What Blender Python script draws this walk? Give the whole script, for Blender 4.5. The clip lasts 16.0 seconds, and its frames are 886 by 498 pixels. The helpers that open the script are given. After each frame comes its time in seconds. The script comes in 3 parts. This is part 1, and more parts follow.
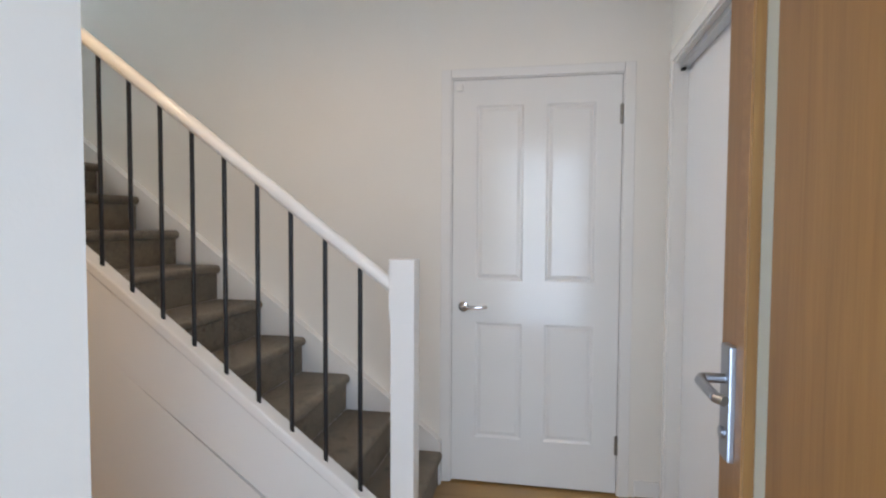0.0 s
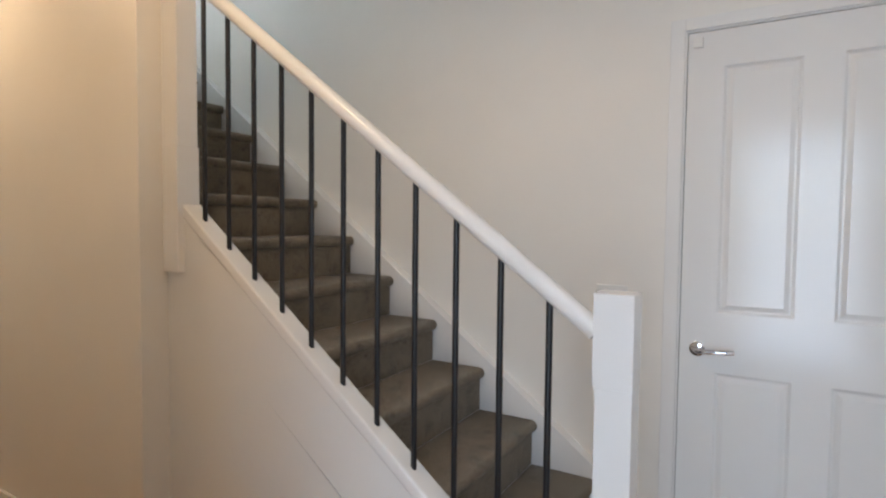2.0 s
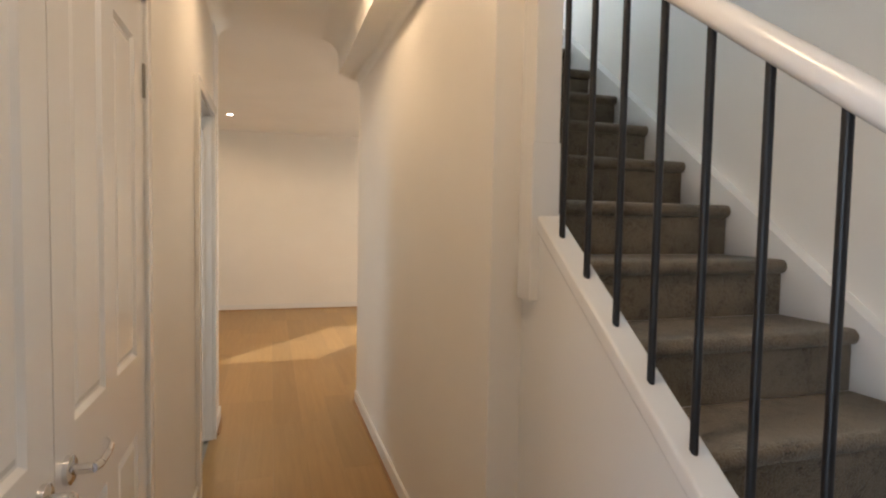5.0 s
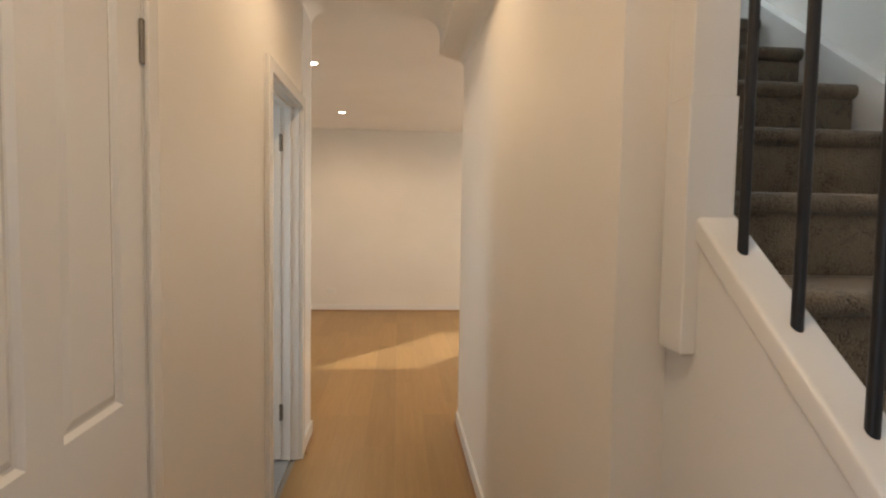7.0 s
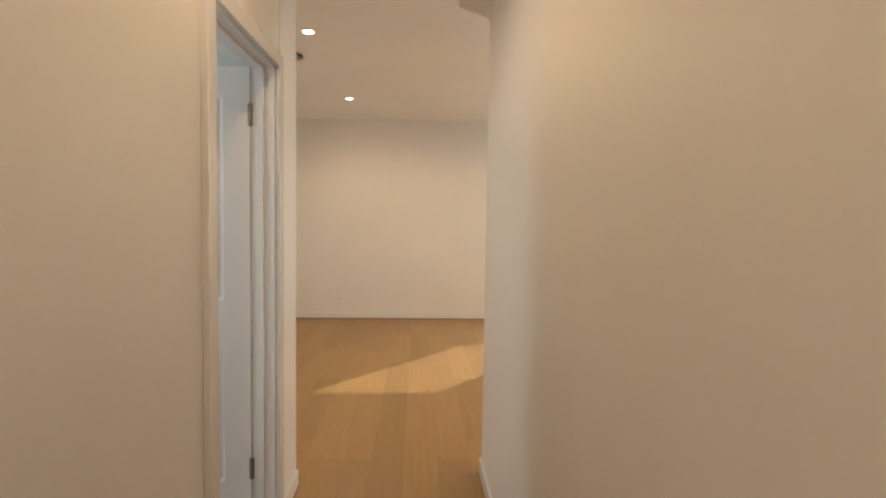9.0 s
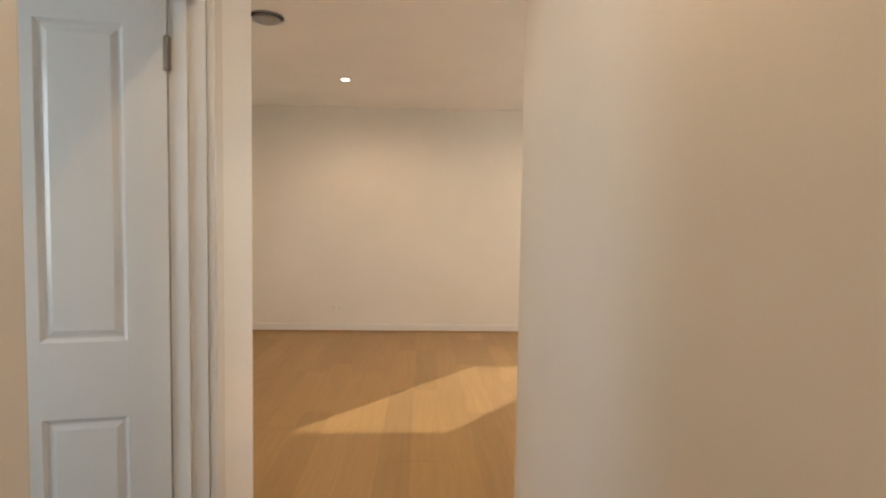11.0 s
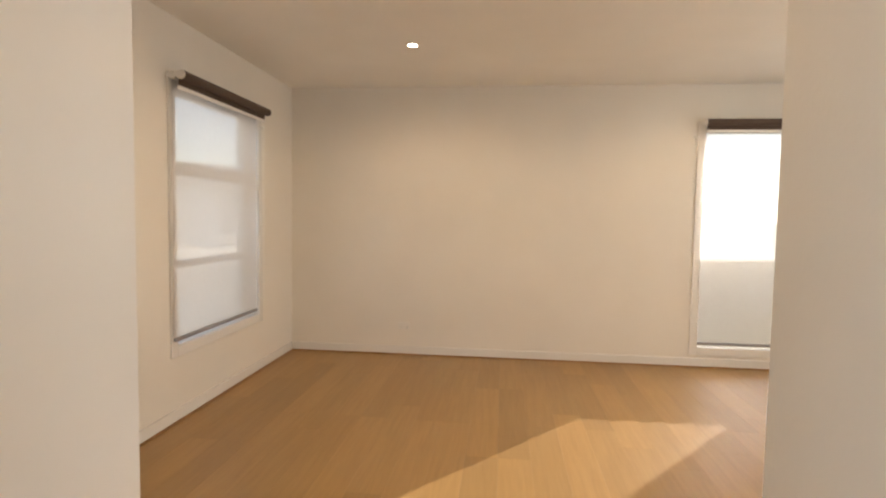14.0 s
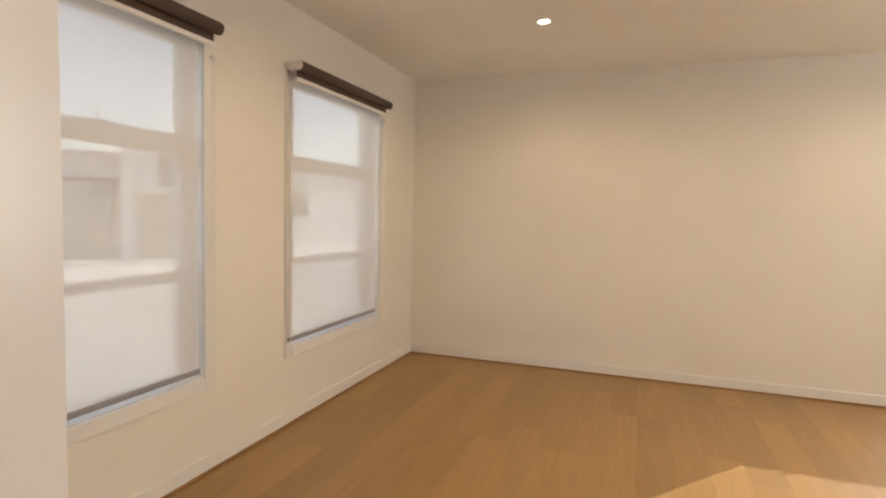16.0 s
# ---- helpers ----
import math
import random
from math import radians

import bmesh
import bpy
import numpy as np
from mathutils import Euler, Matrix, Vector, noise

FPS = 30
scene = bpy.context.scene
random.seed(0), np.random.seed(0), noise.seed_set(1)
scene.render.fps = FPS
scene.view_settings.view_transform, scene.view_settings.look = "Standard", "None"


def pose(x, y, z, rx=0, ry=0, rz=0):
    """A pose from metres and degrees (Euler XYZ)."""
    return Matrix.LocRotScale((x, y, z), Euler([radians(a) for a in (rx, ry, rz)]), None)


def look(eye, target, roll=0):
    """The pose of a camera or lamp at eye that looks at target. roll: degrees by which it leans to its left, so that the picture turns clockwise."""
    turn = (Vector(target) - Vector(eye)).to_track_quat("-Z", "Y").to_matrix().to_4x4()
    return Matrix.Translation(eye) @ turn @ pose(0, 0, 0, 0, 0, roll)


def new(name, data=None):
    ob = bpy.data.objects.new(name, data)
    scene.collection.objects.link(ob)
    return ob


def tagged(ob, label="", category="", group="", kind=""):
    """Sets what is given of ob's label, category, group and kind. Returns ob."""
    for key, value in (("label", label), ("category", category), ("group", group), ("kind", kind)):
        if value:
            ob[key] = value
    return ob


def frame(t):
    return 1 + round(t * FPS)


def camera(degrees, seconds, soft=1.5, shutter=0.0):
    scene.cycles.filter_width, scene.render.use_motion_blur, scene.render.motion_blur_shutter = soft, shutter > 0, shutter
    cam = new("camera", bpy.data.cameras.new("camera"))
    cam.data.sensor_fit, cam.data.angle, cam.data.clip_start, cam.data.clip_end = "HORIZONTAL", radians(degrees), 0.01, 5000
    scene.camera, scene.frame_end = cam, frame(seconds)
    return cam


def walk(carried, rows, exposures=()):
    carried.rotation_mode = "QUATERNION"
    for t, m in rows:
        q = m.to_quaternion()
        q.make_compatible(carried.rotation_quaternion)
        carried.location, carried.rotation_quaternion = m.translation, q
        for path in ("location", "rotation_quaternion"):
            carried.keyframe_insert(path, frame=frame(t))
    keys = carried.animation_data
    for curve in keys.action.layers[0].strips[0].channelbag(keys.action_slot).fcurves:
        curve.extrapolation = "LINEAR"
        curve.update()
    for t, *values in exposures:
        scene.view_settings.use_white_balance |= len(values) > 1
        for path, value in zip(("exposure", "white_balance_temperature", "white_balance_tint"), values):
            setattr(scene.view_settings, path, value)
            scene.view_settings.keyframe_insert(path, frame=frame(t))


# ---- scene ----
cam = camera(77.9, 16.0, soft=2.2)
PATH = [
    (0, (-0.711, 1.544, 1.317), (1.254, 1.906, 1.232), 0.3),
    (0.5, (-0.562, 1.568, 1.315), (1.372, 2.07, 1.236), 0.3),
    (1, (-0.417, 1.607, 1.324), (1.471, 2.263, 1.24), 0.4),
    (1.5, (-0.285, 1.655, 1.33), (1.54, 2.467, 1.245), 0.5),
    (2, (-0.141, 1.726, 1.352), (1.575, 2.749, 1.26), 0.6),
    (2.5, (-0.04, 1.791, 1.375), (1.543, 3.01, 1.276), 0.8),
    (3, (0.071, 1.851, 1.382), (1.468, 3.278, 1.285), 1.0),
    (3.5, (0.156, 1.905, 1.393), (1.373, 3.489, 1.297), 1.1),
    (4, (0.23, 1.967, 1.397), (1.24, 3.69, 1.294), 1.0),
    (4.5, (0.286, 2.03, 1.394), (1.091, 3.858, 1.287), 1.0),
    (5, (0.342, 2.12, 1.393), (0.942, 4.025, 1.289), 1.1),
    (7.5, (0.575, 2.785, 1.405), (0.714, 4.776, 1.287), 0.9),
    (8, (0.583, 2.972, 1.397), (0.713, 4.964, 1.279), 0.9),
    (8.5, (0.590, 3.165, 1.391), (0.704, 5.158, 1.275), 0.9),
    (9, (0.600, 3.372, 1.382), (0.699, 5.365, 1.266), 0.9),
    (11.5, (0.597, 4.414, 1.361), (0.658, 6.41, 1.251), 0.9),
    (12, (0.601, 4.642, 1.38), (0.632, 6.639, 1.264), 1.0),
    (12.5, (0.601, 4.844, 1.392), (0.591, 6.84, 1.275), 0.9),
    (13, (0.594, 5.047, 1.414), (0.529, 7.042, 1.294), 1.0),
    (13.5, (0.576, 5.213, 1.404), (0.451, 7.206, 1.288), 1.0),
    (14, (0.551, 5.362, 1.395), (0.335, 7.347, 1.275), 0.9),
    (14.5, (0.532, 5.488, 1.395), (0.212, 7.458, 1.273), 1.0),
    (15, (0.512, 5.61, 1.388), (0.071, 7.557, 1.264), 1.0),
    (15.5, (0.486, 5.702, 1.393), (-0.067, 7.619, 1.26), 1.1),
    (16, (0.497, 5.774, 1.384), (-0.17, 7.655, 1.254), 1.4),
]
walk(cam, [(t, look(*p)) for t, *p in PATH], [(0.0, 1.35), (16.0, 1.35)])

# ---------------- world, sun, large lights ----------------
SUN_AZ, SUN_EL = radians(40.0), radians(27.3)   # azimuth clockwise from +y
world = bpy.data.worlds.new("sky_world")
scene.world = world
world.use_nodes = True
wn = world.node_tree.nodes
sky = wn.new("ShaderNodeTexSky")
sky.sky_type = "NISHITA"
sky.sun_disc = False
sky.dust_density = 0.35
sky.sun_elevation, sky.sun_rotation = SUN_EL, SUN_AZ
haze = wn.new("ShaderNodeHueSaturation")     # thin high cloud pales the whole sky
haze.inputs["Saturation"].default_value = 0.58
world.node_tree.links.new(sky.outputs[0], haze.inputs["Color"])
world.node_tree.links.new(haze.outputs[0], wn["Background"].inputs[0])
wn["Background"].inputs[1].default_value = 0.10

sun = bpy.data.lights.new("sun", "SUN")
sun.energy, sun.angle, sun.color = 5.0, radians(0.6), (1.0, 0.96, 0.90)
sun_dir = Vector((math.sin(SUN_AZ) * math.cos(SUN_EL), math.cos(SUN_AZ) * math.cos(SUN_EL), math.sin(SUN_EL)))
new("sun", sun).matrix_world = look(sun_dir * 30, (0, 0, 0))


def area_light(name, eye, target, sx, sy, watts, colour):
    d = bpy.data.lights.new(name, "AREA")
    d.shape, d.size, d.size_y, d.energy, d.color = "RECTANGLE", sx, sy, watts, colour
    ob = new(name, d)
    ob.matrix_world = look(eye, target)
    return ob


COOL = (0.72, 0.86, 1.0)
WARM = (1.0, 0.70, 0.43)
area_light("front_door_daylight", (-1.0, 1.50, 1.15), (1.0, 1.76, 0.95), 0.8, 1.8, 10.2, (0.60, 0.76, 1.0))
area_light("stair_window_daylight", (1.585, 6.98, 4.35), (1.62, 3.4, 2.0), 0.7, 1.1, 27, (0.72, 0.86, 1.0))
area_light("bath_window_daylight", (-1.72, 4.85, 1.55), (-0.2, 5.2, 1.2), 0.7, 1.0, 3.7, (0.82, 0.92, 1.0))
# no window is seen here: lamp added for daylight from the right
area_light("added_east_daylight", (4.72, 8.1, 1.6), (0.0, 7.4, 2.0), 1.9, 1.25, 19, (1.0, 0.95, 0.89))
# lamp added out of view over the driveway, boosting sky light on the two blinds
area_light("west_blind_fill", (-5.6, 7.3, 5.0), (-1.6, 8.2, 1.3), 4.5, 2.5, 52, (0.66, 0.81, 1.0))


def downlight_lamp(x, y, watts):
    d = bpy.data.lights.new("downlight_lamp", "SPOT")
    d.energy, d.color, d.spot_size, d.spot_blend, d.shadow_soft_size = watts, WARM, radians(172), 0.55, 0.045
    new("downlight_lamp", d).matrix_world = look((x, y, 2.622), (x, y + 0.001, 0))


# the fourth, at (2.55, 7.28), is unseen and added
DOWNLIGHTS = [(-0.16, 7.28), (-0.14, 9.43), (2.55, 9.45), (2.55, 7.28)]
# unseen hall and entry downlights, added to brighten the dark hall and stair foot
HALL_FILL_LIGHTS = [(0.46, 2.95), (0.46, 4.70)]
ENTRY_FILL_LIGHT = (0.95, 1.40)
for px, py in DOWNLIGHTS:
    downlight_lamp(px, py, 12.0)
for (px, py), watts in zip(HALL_FILL_LIGHTS, (9.6, 7.6)):
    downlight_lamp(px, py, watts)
downlight_lamp(*ENTRY_FILL_LIGHT, 2)


# ---------------- materials ----------------


def material(name, rgb, rough=0.5, metal=0.0, spec=0.5):
    m = bpy.data.materials.new(name)
    m.use_nodes = True
    b = m.node_tree.nodes["Principled BSDF"]
    b.inputs["Base Color"].default_value = (*rgb, 1)
    b.inputs["Roughness"].default_value = rough
    b.inputs["Metallic"].default_value = metal
    b.inputs["Specular IOR Level"].default_value = spec
    return m


def node(m, kind, **settings):
    n = m.node_tree.nodes.new(kind)
    for k, v in settings.items():
        n.inputs[k.replace("_", " ")].default_value = v
    return n


def wire(m, a, b):
    m.node_tree.links.new(a, b)


def mapped(m, scale):
    tc = m.node_tree.nodes.new("ShaderNodeTexCoord")
    mp = node(m, "ShaderNodeMapping")
    mp.inputs["Scale"].default_value = scale
    wire(m, tc.outputs["Object"], mp.inputs["Vector"])
    return mp.outputs["Vector"]


def ramp(m, fac, stops):
    r = m.node_tree.nodes.new("ShaderNodeValToRGB")
    e = r.color_ramp.elements
    while len(e) < len(stops):
        e.new(0.5)
    for el, (p, c) in zip(e, stops):
        el.position, el.color = p, (*c, 1)
    wire(m, fac, r.inputs["Fac"])
    return r.outputs["Color"]


def bump(m, height, strength, distance):
    b = node(m, "ShaderNodeBump", Strength=strength, Distance=distance)
    wire(m, height, b.inputs["Height"])
    wire(m, b.outputs["Normal"], m.node_tree.nodes["Principled BSDF"].inputs["Normal"])


def painted(name, rgb, rough, grain=60.0, relief=0.15, tone=0.04):
    """Rolled or brushed paint: two scales of tone, varied gloss and a fine orange-peel relief."""
    m = material(name, rgb, rough)
    b = m.node_tree.nodes["Principled BSDF"]
    v = mapped(m, (1, 1, 1))
    big = node(m, "ShaderNodeTexNoise", Scale=1.3, Detail=5.0)
    wire(m, v, big.inputs["Vector"])
    lo = tuple(c * (1 - tone) for c in rgb)
    hi = tuple(min(c * (1 + tone * 0.5), 0.95) for c in rgb)
    wire(m, ramp(m, big.outputs["Fac"], [(0.3, lo), (0.7, hi)]), b.inputs["Base Color"])
    fine = node(m, "ShaderNodeTexNoise", Scale=grain, Detail=3.0)
    wire(m, v, fine.inputs["Vector"])
    mr = node(m, "ShaderNodeMapRange", To_Min=rough * 0.85, To_Max=min(1, rough * 1.2))
    wire(m, big.outputs["Fac"], mr.inputs["Value"])
    wire(m, mr.outputs["Result"], b.inputs["Roughness"])
    bump(m, fine.outputs["Fac"], relief, 0.004)
    return m


WALL = painted("wall_paint", (0.80, 0.772, 0.722), 0.45, 90, 0.10)
CEIL = painted("ceiling_paint", (0.90, 0.885, 0.85), 0.85, 70, 0.12)
TRIM = painted("gloss_trim_paint", (0.80, 0.79, 0.77), 0.24, 25, 0.04, 0.02)
DOOR = painted("door_enamel", (0.80, 0.80, 0.79), 0.14, 14, 0.05, 0.02)
NIB = painted("nib_enamel", (0.84, 0.84, 0.84), 0.32, 25, 0.04, 0.02)
NIB.node_tree.nodes["Principled BSDF"].inputs["Coat Weight"].default_value = 0.7
NIB.node_tree.nodes["Principled BSDF"].inputs["Coat Roughness"].default_value = 0.26
SLIDER = painted("sliding_door_paint", (0.80, 0.80, 0.82), 0.40, 30, 0.05, 0.02)
RENDERED = painted("house_render", (0.55, 0.50, 0.42), 0.9, 30, 0.5, 0.10)
CREAM_RENDER = painted("cream_pillar_render", (0.72, 0.64, 0.50), 0.9, 30, 0.4, 0.08)
WHITE_RENDER = painted("white_house_render", (0.75, 0.74, 0.72), 0.9, 30, 0.4, 0.06)
ROOF = painted("roof_tile_grey", (0.20, 0.19, 0.19), 0.8, 12, 0.6, 0.25)
CONCRETE = painted("concrete", (0.34, 0.33, 0.31), 0.9, 40, 0.5, 0.12)
PAVING = painted("pale_paving", (0.52, 0.50, 0.46), 0.9, 20, 0.4, 0.12)
PVC = painted("plastic_white", (0.78, 0.77, 0.74), 0.35, 40, 0.02, 0.02)
FRAME = painted("window_frame_cream", (0.70, 0.67, 0.60), 0.35, 40, 0.03, 0.03)
ALU = material("brushed_aluminium", (0.62, 0.63, 0.65), 0.35, 1.0)
CHROME = material("chrome", (0.72, 0.72, 0.74), 0.12, 1.0)
NICKEL = material("satin_nickel", (0.36, 0.38, 0.42), 0.32, 1.0)
STEEL = material("hinge_steel", (0.26, 0.24, 0.21), 0.4, 1.0)
BLACK = painted("black_powder_coat", (0.006, 0.006, 0.008), 0.42, 120, 0.05, 0.3)
DARK = material("dark_gap", (0.02, 0.02, 0.02), 0.8)
GREY_BAR = material("grey_blind_rail", (0.33, 0.33, 0.35), 0.45, 0.3)
GLASS_LIGHT = material("lamp_lens", (1, 1, 1), 0.4)
gl = GLASS_LIGHT.node_tree.nodes["Principled BSDF"]
gl.inputs["Emission Color"].default_value = (1.0, 0.88, 0.70, 1)
gl.inputs["Emission Strength"].default_value = 12.0


def timber(name, dark, light, axis, rough, per_piece):
    """Wood with long grain along one axis; per_piece shifts tone and grain from board to board."""
    m = material(name, light, rough)
    b = m.node_tree.nodes["Principled BSDF"]
    tc = m.node_tree.nodes.new("ShaderNodeTexCoord")
    geo = m.node_tree.nodes.new("ShaderNodeNewGeometry")
    info = m.node_tree.nodes.new("ShaderNodeObjectInfo")
    mul = node(m, "ShaderNodeMath")
    mul.operation = "MULTIPLY"
    mul.inputs[1].default_value = 37.0 if per_piece else 0.0
    wire(m, info.outputs["Random"], mul.inputs[0])
    add = node(m, "ShaderNodeVectorMath")
    wire(m, geo.outputs["Position"], add.inputs[0])
    wire(m, mul.outputs[0], add.inputs[1])
    mp = node(m, "ShaderNodeMapping")
    sc = [22.0, 22.0, 22.0]
    sc[axis] = 1.1
    mp.inputs["Scale"].default_value = sc
    wire(m, add.outputs[0], mp.inputs["Vector"])
    grain = node(m, "ShaderNodeTexNoise", Scale=1.6, Detail=8.0, Roughness=0.6, Distortion=0.7)
    wire(m, mp.outputs["Vector"], grain.inputs["Vector"])
    fine = node(m, "ShaderNodeTexNoise", Scale=9.0, Detail=4.0)
    wire(m, mp.outputs["Vector"], fine.inputs["Vector"])
    mixf = node(m, "ShaderNodeMath")
    mixf.operation = "MULTIPLY_ADD"
    mixf.inputs[1].default_value = 0.35
    wire(m, fine.outputs["Fac"], mixf.inputs[0])
    wire(m, grain.outputs["Fac"], mixf.inputs[2])
    col = ramp(m, mixf.outputs[0], [(0.42, dark), (0.85, light)])
    hsv = node(m, "ShaderNodeHueSaturation")
    mr = node(m, "ShaderNodeMapRange", To_Min=0.88 if per_piece else 1.0, To_Max=1.06 if per_piece else 1.0)
    wire(m, info.outputs["Random"], mr.inputs["Value"])
    wire(m, mr.outputs["Result"], hsv.inputs["Value"])
    wire(m, col, hsv.inputs["Color"])
    wire(m, hsv.outputs["Color"], b.inputs["Base Color"])
    bump(m, mixf.outputs[0], 0.10, 0.002)
    return m


LAMINATE = timber("honey_laminate", (0.315, 0.180, 0.058), (0.38, 0.225, 0.077), 1, 0.38, True)
SCOTIA = timber("beading_timber", (0.24, 0.115, 0.038), (0.34, 0.18, 0.065), 1, 0.4, False)
VENEER = timber("door_veneer", (0.215, 0.10, 0.026), (0.31, 0.155, 0.046), 2, 0.38, False)

# loop-pile carpet
CARPET = material("taupe_carpet", (0.17, 0.145, 0.115), 1.0, 0.0, 0.05)
cb = CARPET.node_tree.nodes["Principled BSDF"]
cv = mapped(CARPET, (1, 1, 1))
tuft = node(CARPET, "ShaderNodeTexNoise", Scale=210.0, Detail=3.0)
patch = node(CARPET, "ShaderNodeTexNoise", Scale=16.0, Detail=6.0, Roughness=0.72)
for n_ in (tuft, patch):
    wire(CARPET, cv, n_.inputs["Vector"])
both = node(CARPET, "ShaderNodeMath")
both.operation = "ADD"
wire(CARPET, tuft.outputs["Fac"], both.inputs[0])
wire(CARPET, patch.outputs["Fac"], both.inputs[1])
wire(CARPET, ramp(CARPET, both.outputs[0], [(0.66, (0.031, 0.0245, 0.017)), (1.28, (0.185, 0.148, 0.104))]), cb.inputs["Base Color"])
cb.inputs["Sheen Weight"].default_value = 0.25
bump(CARPET, both.outputs[0], 0.9, 0.006)

# roller-blind fabrics
BROWN_CLOTH = painted("brown_blockout_cloth", (0.085, 0.058, 0.045), 0.8, 300, 0.2, 0.1)


def screen_cloth(name, rgb, openness, through_share):
    m = bpy.data.materials.new(name)
    m.use_nodes = True
    nt = m.node_tree
    nt.nodes.clear()
    out = nt.nodes.new("ShaderNodeOutputMaterial")
    dif = nt.nodes.new("ShaderNodeBsdfDiffuse")
    tra = nt.nodes.new("ShaderNodeBsdfTranslucent")
    hole = nt.nodes.new("ShaderNodeBsdfTransparent")
    tc = nt.nodes.new("ShaderNodeTexCoord")
    weave = nt.nodes.new("ShaderNodeTexNoise")
    weave.inputs["Scale"].default_value = 35.0
    nt.links.new(tc.outputs["Object"], weave.inputs["Vector"])
    col = nt.nodes.new("ShaderNodeValToRGB")
    col.color_ramp.elements[0].color = (*[c * 0.95 for c in rgb], 1)
    col.color_ramp.elements[1].color = (*rgb, 1)
    nt.links.new(weave.outputs["Fac"], col.inputs["Fac"])
    nt.links.new(col.outputs["Color"], dif.inputs["Color"])
    nt.links.new(col.outputs["Color"], tra.inputs["Color"])
    cloth, mix = nt.nodes.new("ShaderNodeMixShader"), nt.nodes.new("ShaderNodeMixShader")
    cloth.inputs[0].default_value, mix.inputs[0].default_value = through_share, openness
    nt.links.new(dif.outputs[0], cloth.inputs[1])
    nt.links.new(tra.outputs[0], cloth.inputs[2])
    nt.links.new(cloth.outputs[0], mix.inputs[1])
    nt.links.new(hole.outputs[0], mix.inputs[2])
    nt.links.new(mix.outputs[0], out.inputs[0])
    return m


SHEER = screen_cloth("ivory_screen_cloth", (0.81, 0.80, 0.80), 0.33, 0.16)


def glazing(name, rough, tint):
    m = material(name, tint, rough)
    b = m.node_tree.nodes["Principled BSDF"]
    b.inputs["Transmission Weight"].default_value = 1.0
    b.inputs["IOR"].default_value = 1.45
    return m


GLASS = glazing("clear_glass", 0.0, (0.95, 0.97, 0.96))
FROSTED = glazing("obscure_glass", 0.45, (0.93, 0.95, 0.95))
# obscure glass again, tint darkened to cut the sun glow on the lower blind
DIMMED = glazing("dimmed_obscure_glass", 0.45, (0.60, 0.58, 0.55))

STRIP = glazing("frosted_strip_glass", 0.5, (0.80, 0.86, 0.80))
STRIP.node_tree.nodes["Principled BSDF"].inputs["Transmission Weight"].default_value = 0.35

# outdoor ground
LAWN = material("lawn", (0.06, 0.09, 0.03), 0.95)
lv_ = mapped(LAWN, (1, 1, 1))
ln_ = node(LAWN, "ShaderNodeTexNoise", Scale=3.0, Detail=9.0)
wire(LAWN, lv_, ln_.inputs["Vector"])
wire(LAWN, ramp(LAWN, ln_.outputs["Fac"], [(0.3, (0.05, 0.07, 0.025)), (0.7, (0.16, 0.17, 0.09))]), LAWN.node_tree.nodes["Principled BSDF"].inputs["Base Color"])
TILE = painted("grey_floor_tile", (0.30, 0.31, 0.32), 0.35, 50, 0.08, 0.10)

# ---------------- mesh helpers ----------------


def add_box(bm, a, b, bevel=0.0):
    lo = [min(p, q) for p, q in zip(a, b)]
    hi = [max(p, q) for p, q in zip(a, b)]
    vs = [bm.verts.new((x, y, z)) for x in (lo[0], hi[0]) for y in (lo[1], hi[1]) for z in (lo[2], hi[2])]
    fs = [bm.faces.new([vs[i] for i in f]) for f in ((0, 1, 3, 2), (4, 6, 7, 5), (0, 4, 5, 1), (2, 3, 7, 6), (0, 2, 6, 4), (1, 5, 7, 3))]
    if bevel:
        bmesh.ops.bevel(bm, geom=list({e for f in fs for e in f.edges}), offset=bevel, segments=2, affect="EDGES", profile=0.6)
    return fs


def add_rod(bm, p, q, r, sides=16, r2=None):
    """A closed round bar from p to q."""
    p, q = Vector(p), Vector(q)
    m = (q - p).to_track_quat("Z", "Y").to_matrix().to_4x4()
    m.translation = (p + q) / 2
    bmesh.ops.create_cone(bm, cap_ends=True, segments=sides, radius1=r, radius2=r if r2 is None else r2, depth=(q - p).length, matrix=m)


def add_prism(bm, outline, axis, a, b):
    """A flat outline (list of pairs) pushed along one axis from a to b."""
    def at(u, v, w):
        return ((w, u, v), (u, w, v), (u, v, w))[axis]
    one = [bm.verts.new(at(u, v, a)) for u, v in outline]
    two = [bm.verts.new(at(u, v, b)) for u, v in outline]
    n = len(outline)
    faces = [bm.faces.new(one), bm.faces.new(two[::-1])]
    faces += [bm.faces.new([one[i], two[i], two[(i + 1) % n], one[(i + 1) % n]]) for i in range(n)]
    bmesh.ops.recalc_face_normals(bm, faces=faces)
    return faces


def mesh_of(name, bm, mat, smooth=False):
    bmesh.ops.recalc_face_normals(bm, faces=bm.faces)
    me = bpy.data.meshes.new(name)
    bm.to_mesh(me)
    bm.free()
    me.materials.append(mat)
    if smooth:
        for f in me.polygons:
            f.use_smooth = True
        me.set_sharp_from_angle(angle=radians(40))
    return me


def part(name, bm, mat, parent=None, label="", smooth=False):
    ob = new(name, mesh_of(name, bm, mat, smooth))
    if parent is not None:
        ob.parent = parent
    return tagged(ob, label)


def thing(name, m, label, category, group="", kind=""):
    ob = new(name)
    ob.empty_display_size = 0.1
    ob.matrix_world = m
    return tagged(ob, label, category, group, kind)


def boxed(name, mat, boxes, parent=None, label="", bevel=0.0):
    bm = bmesh.new()
    for a, b in boxes:
        add_box(bm, a, b, bevel)
    return part(name, bm, mat, parent, label)


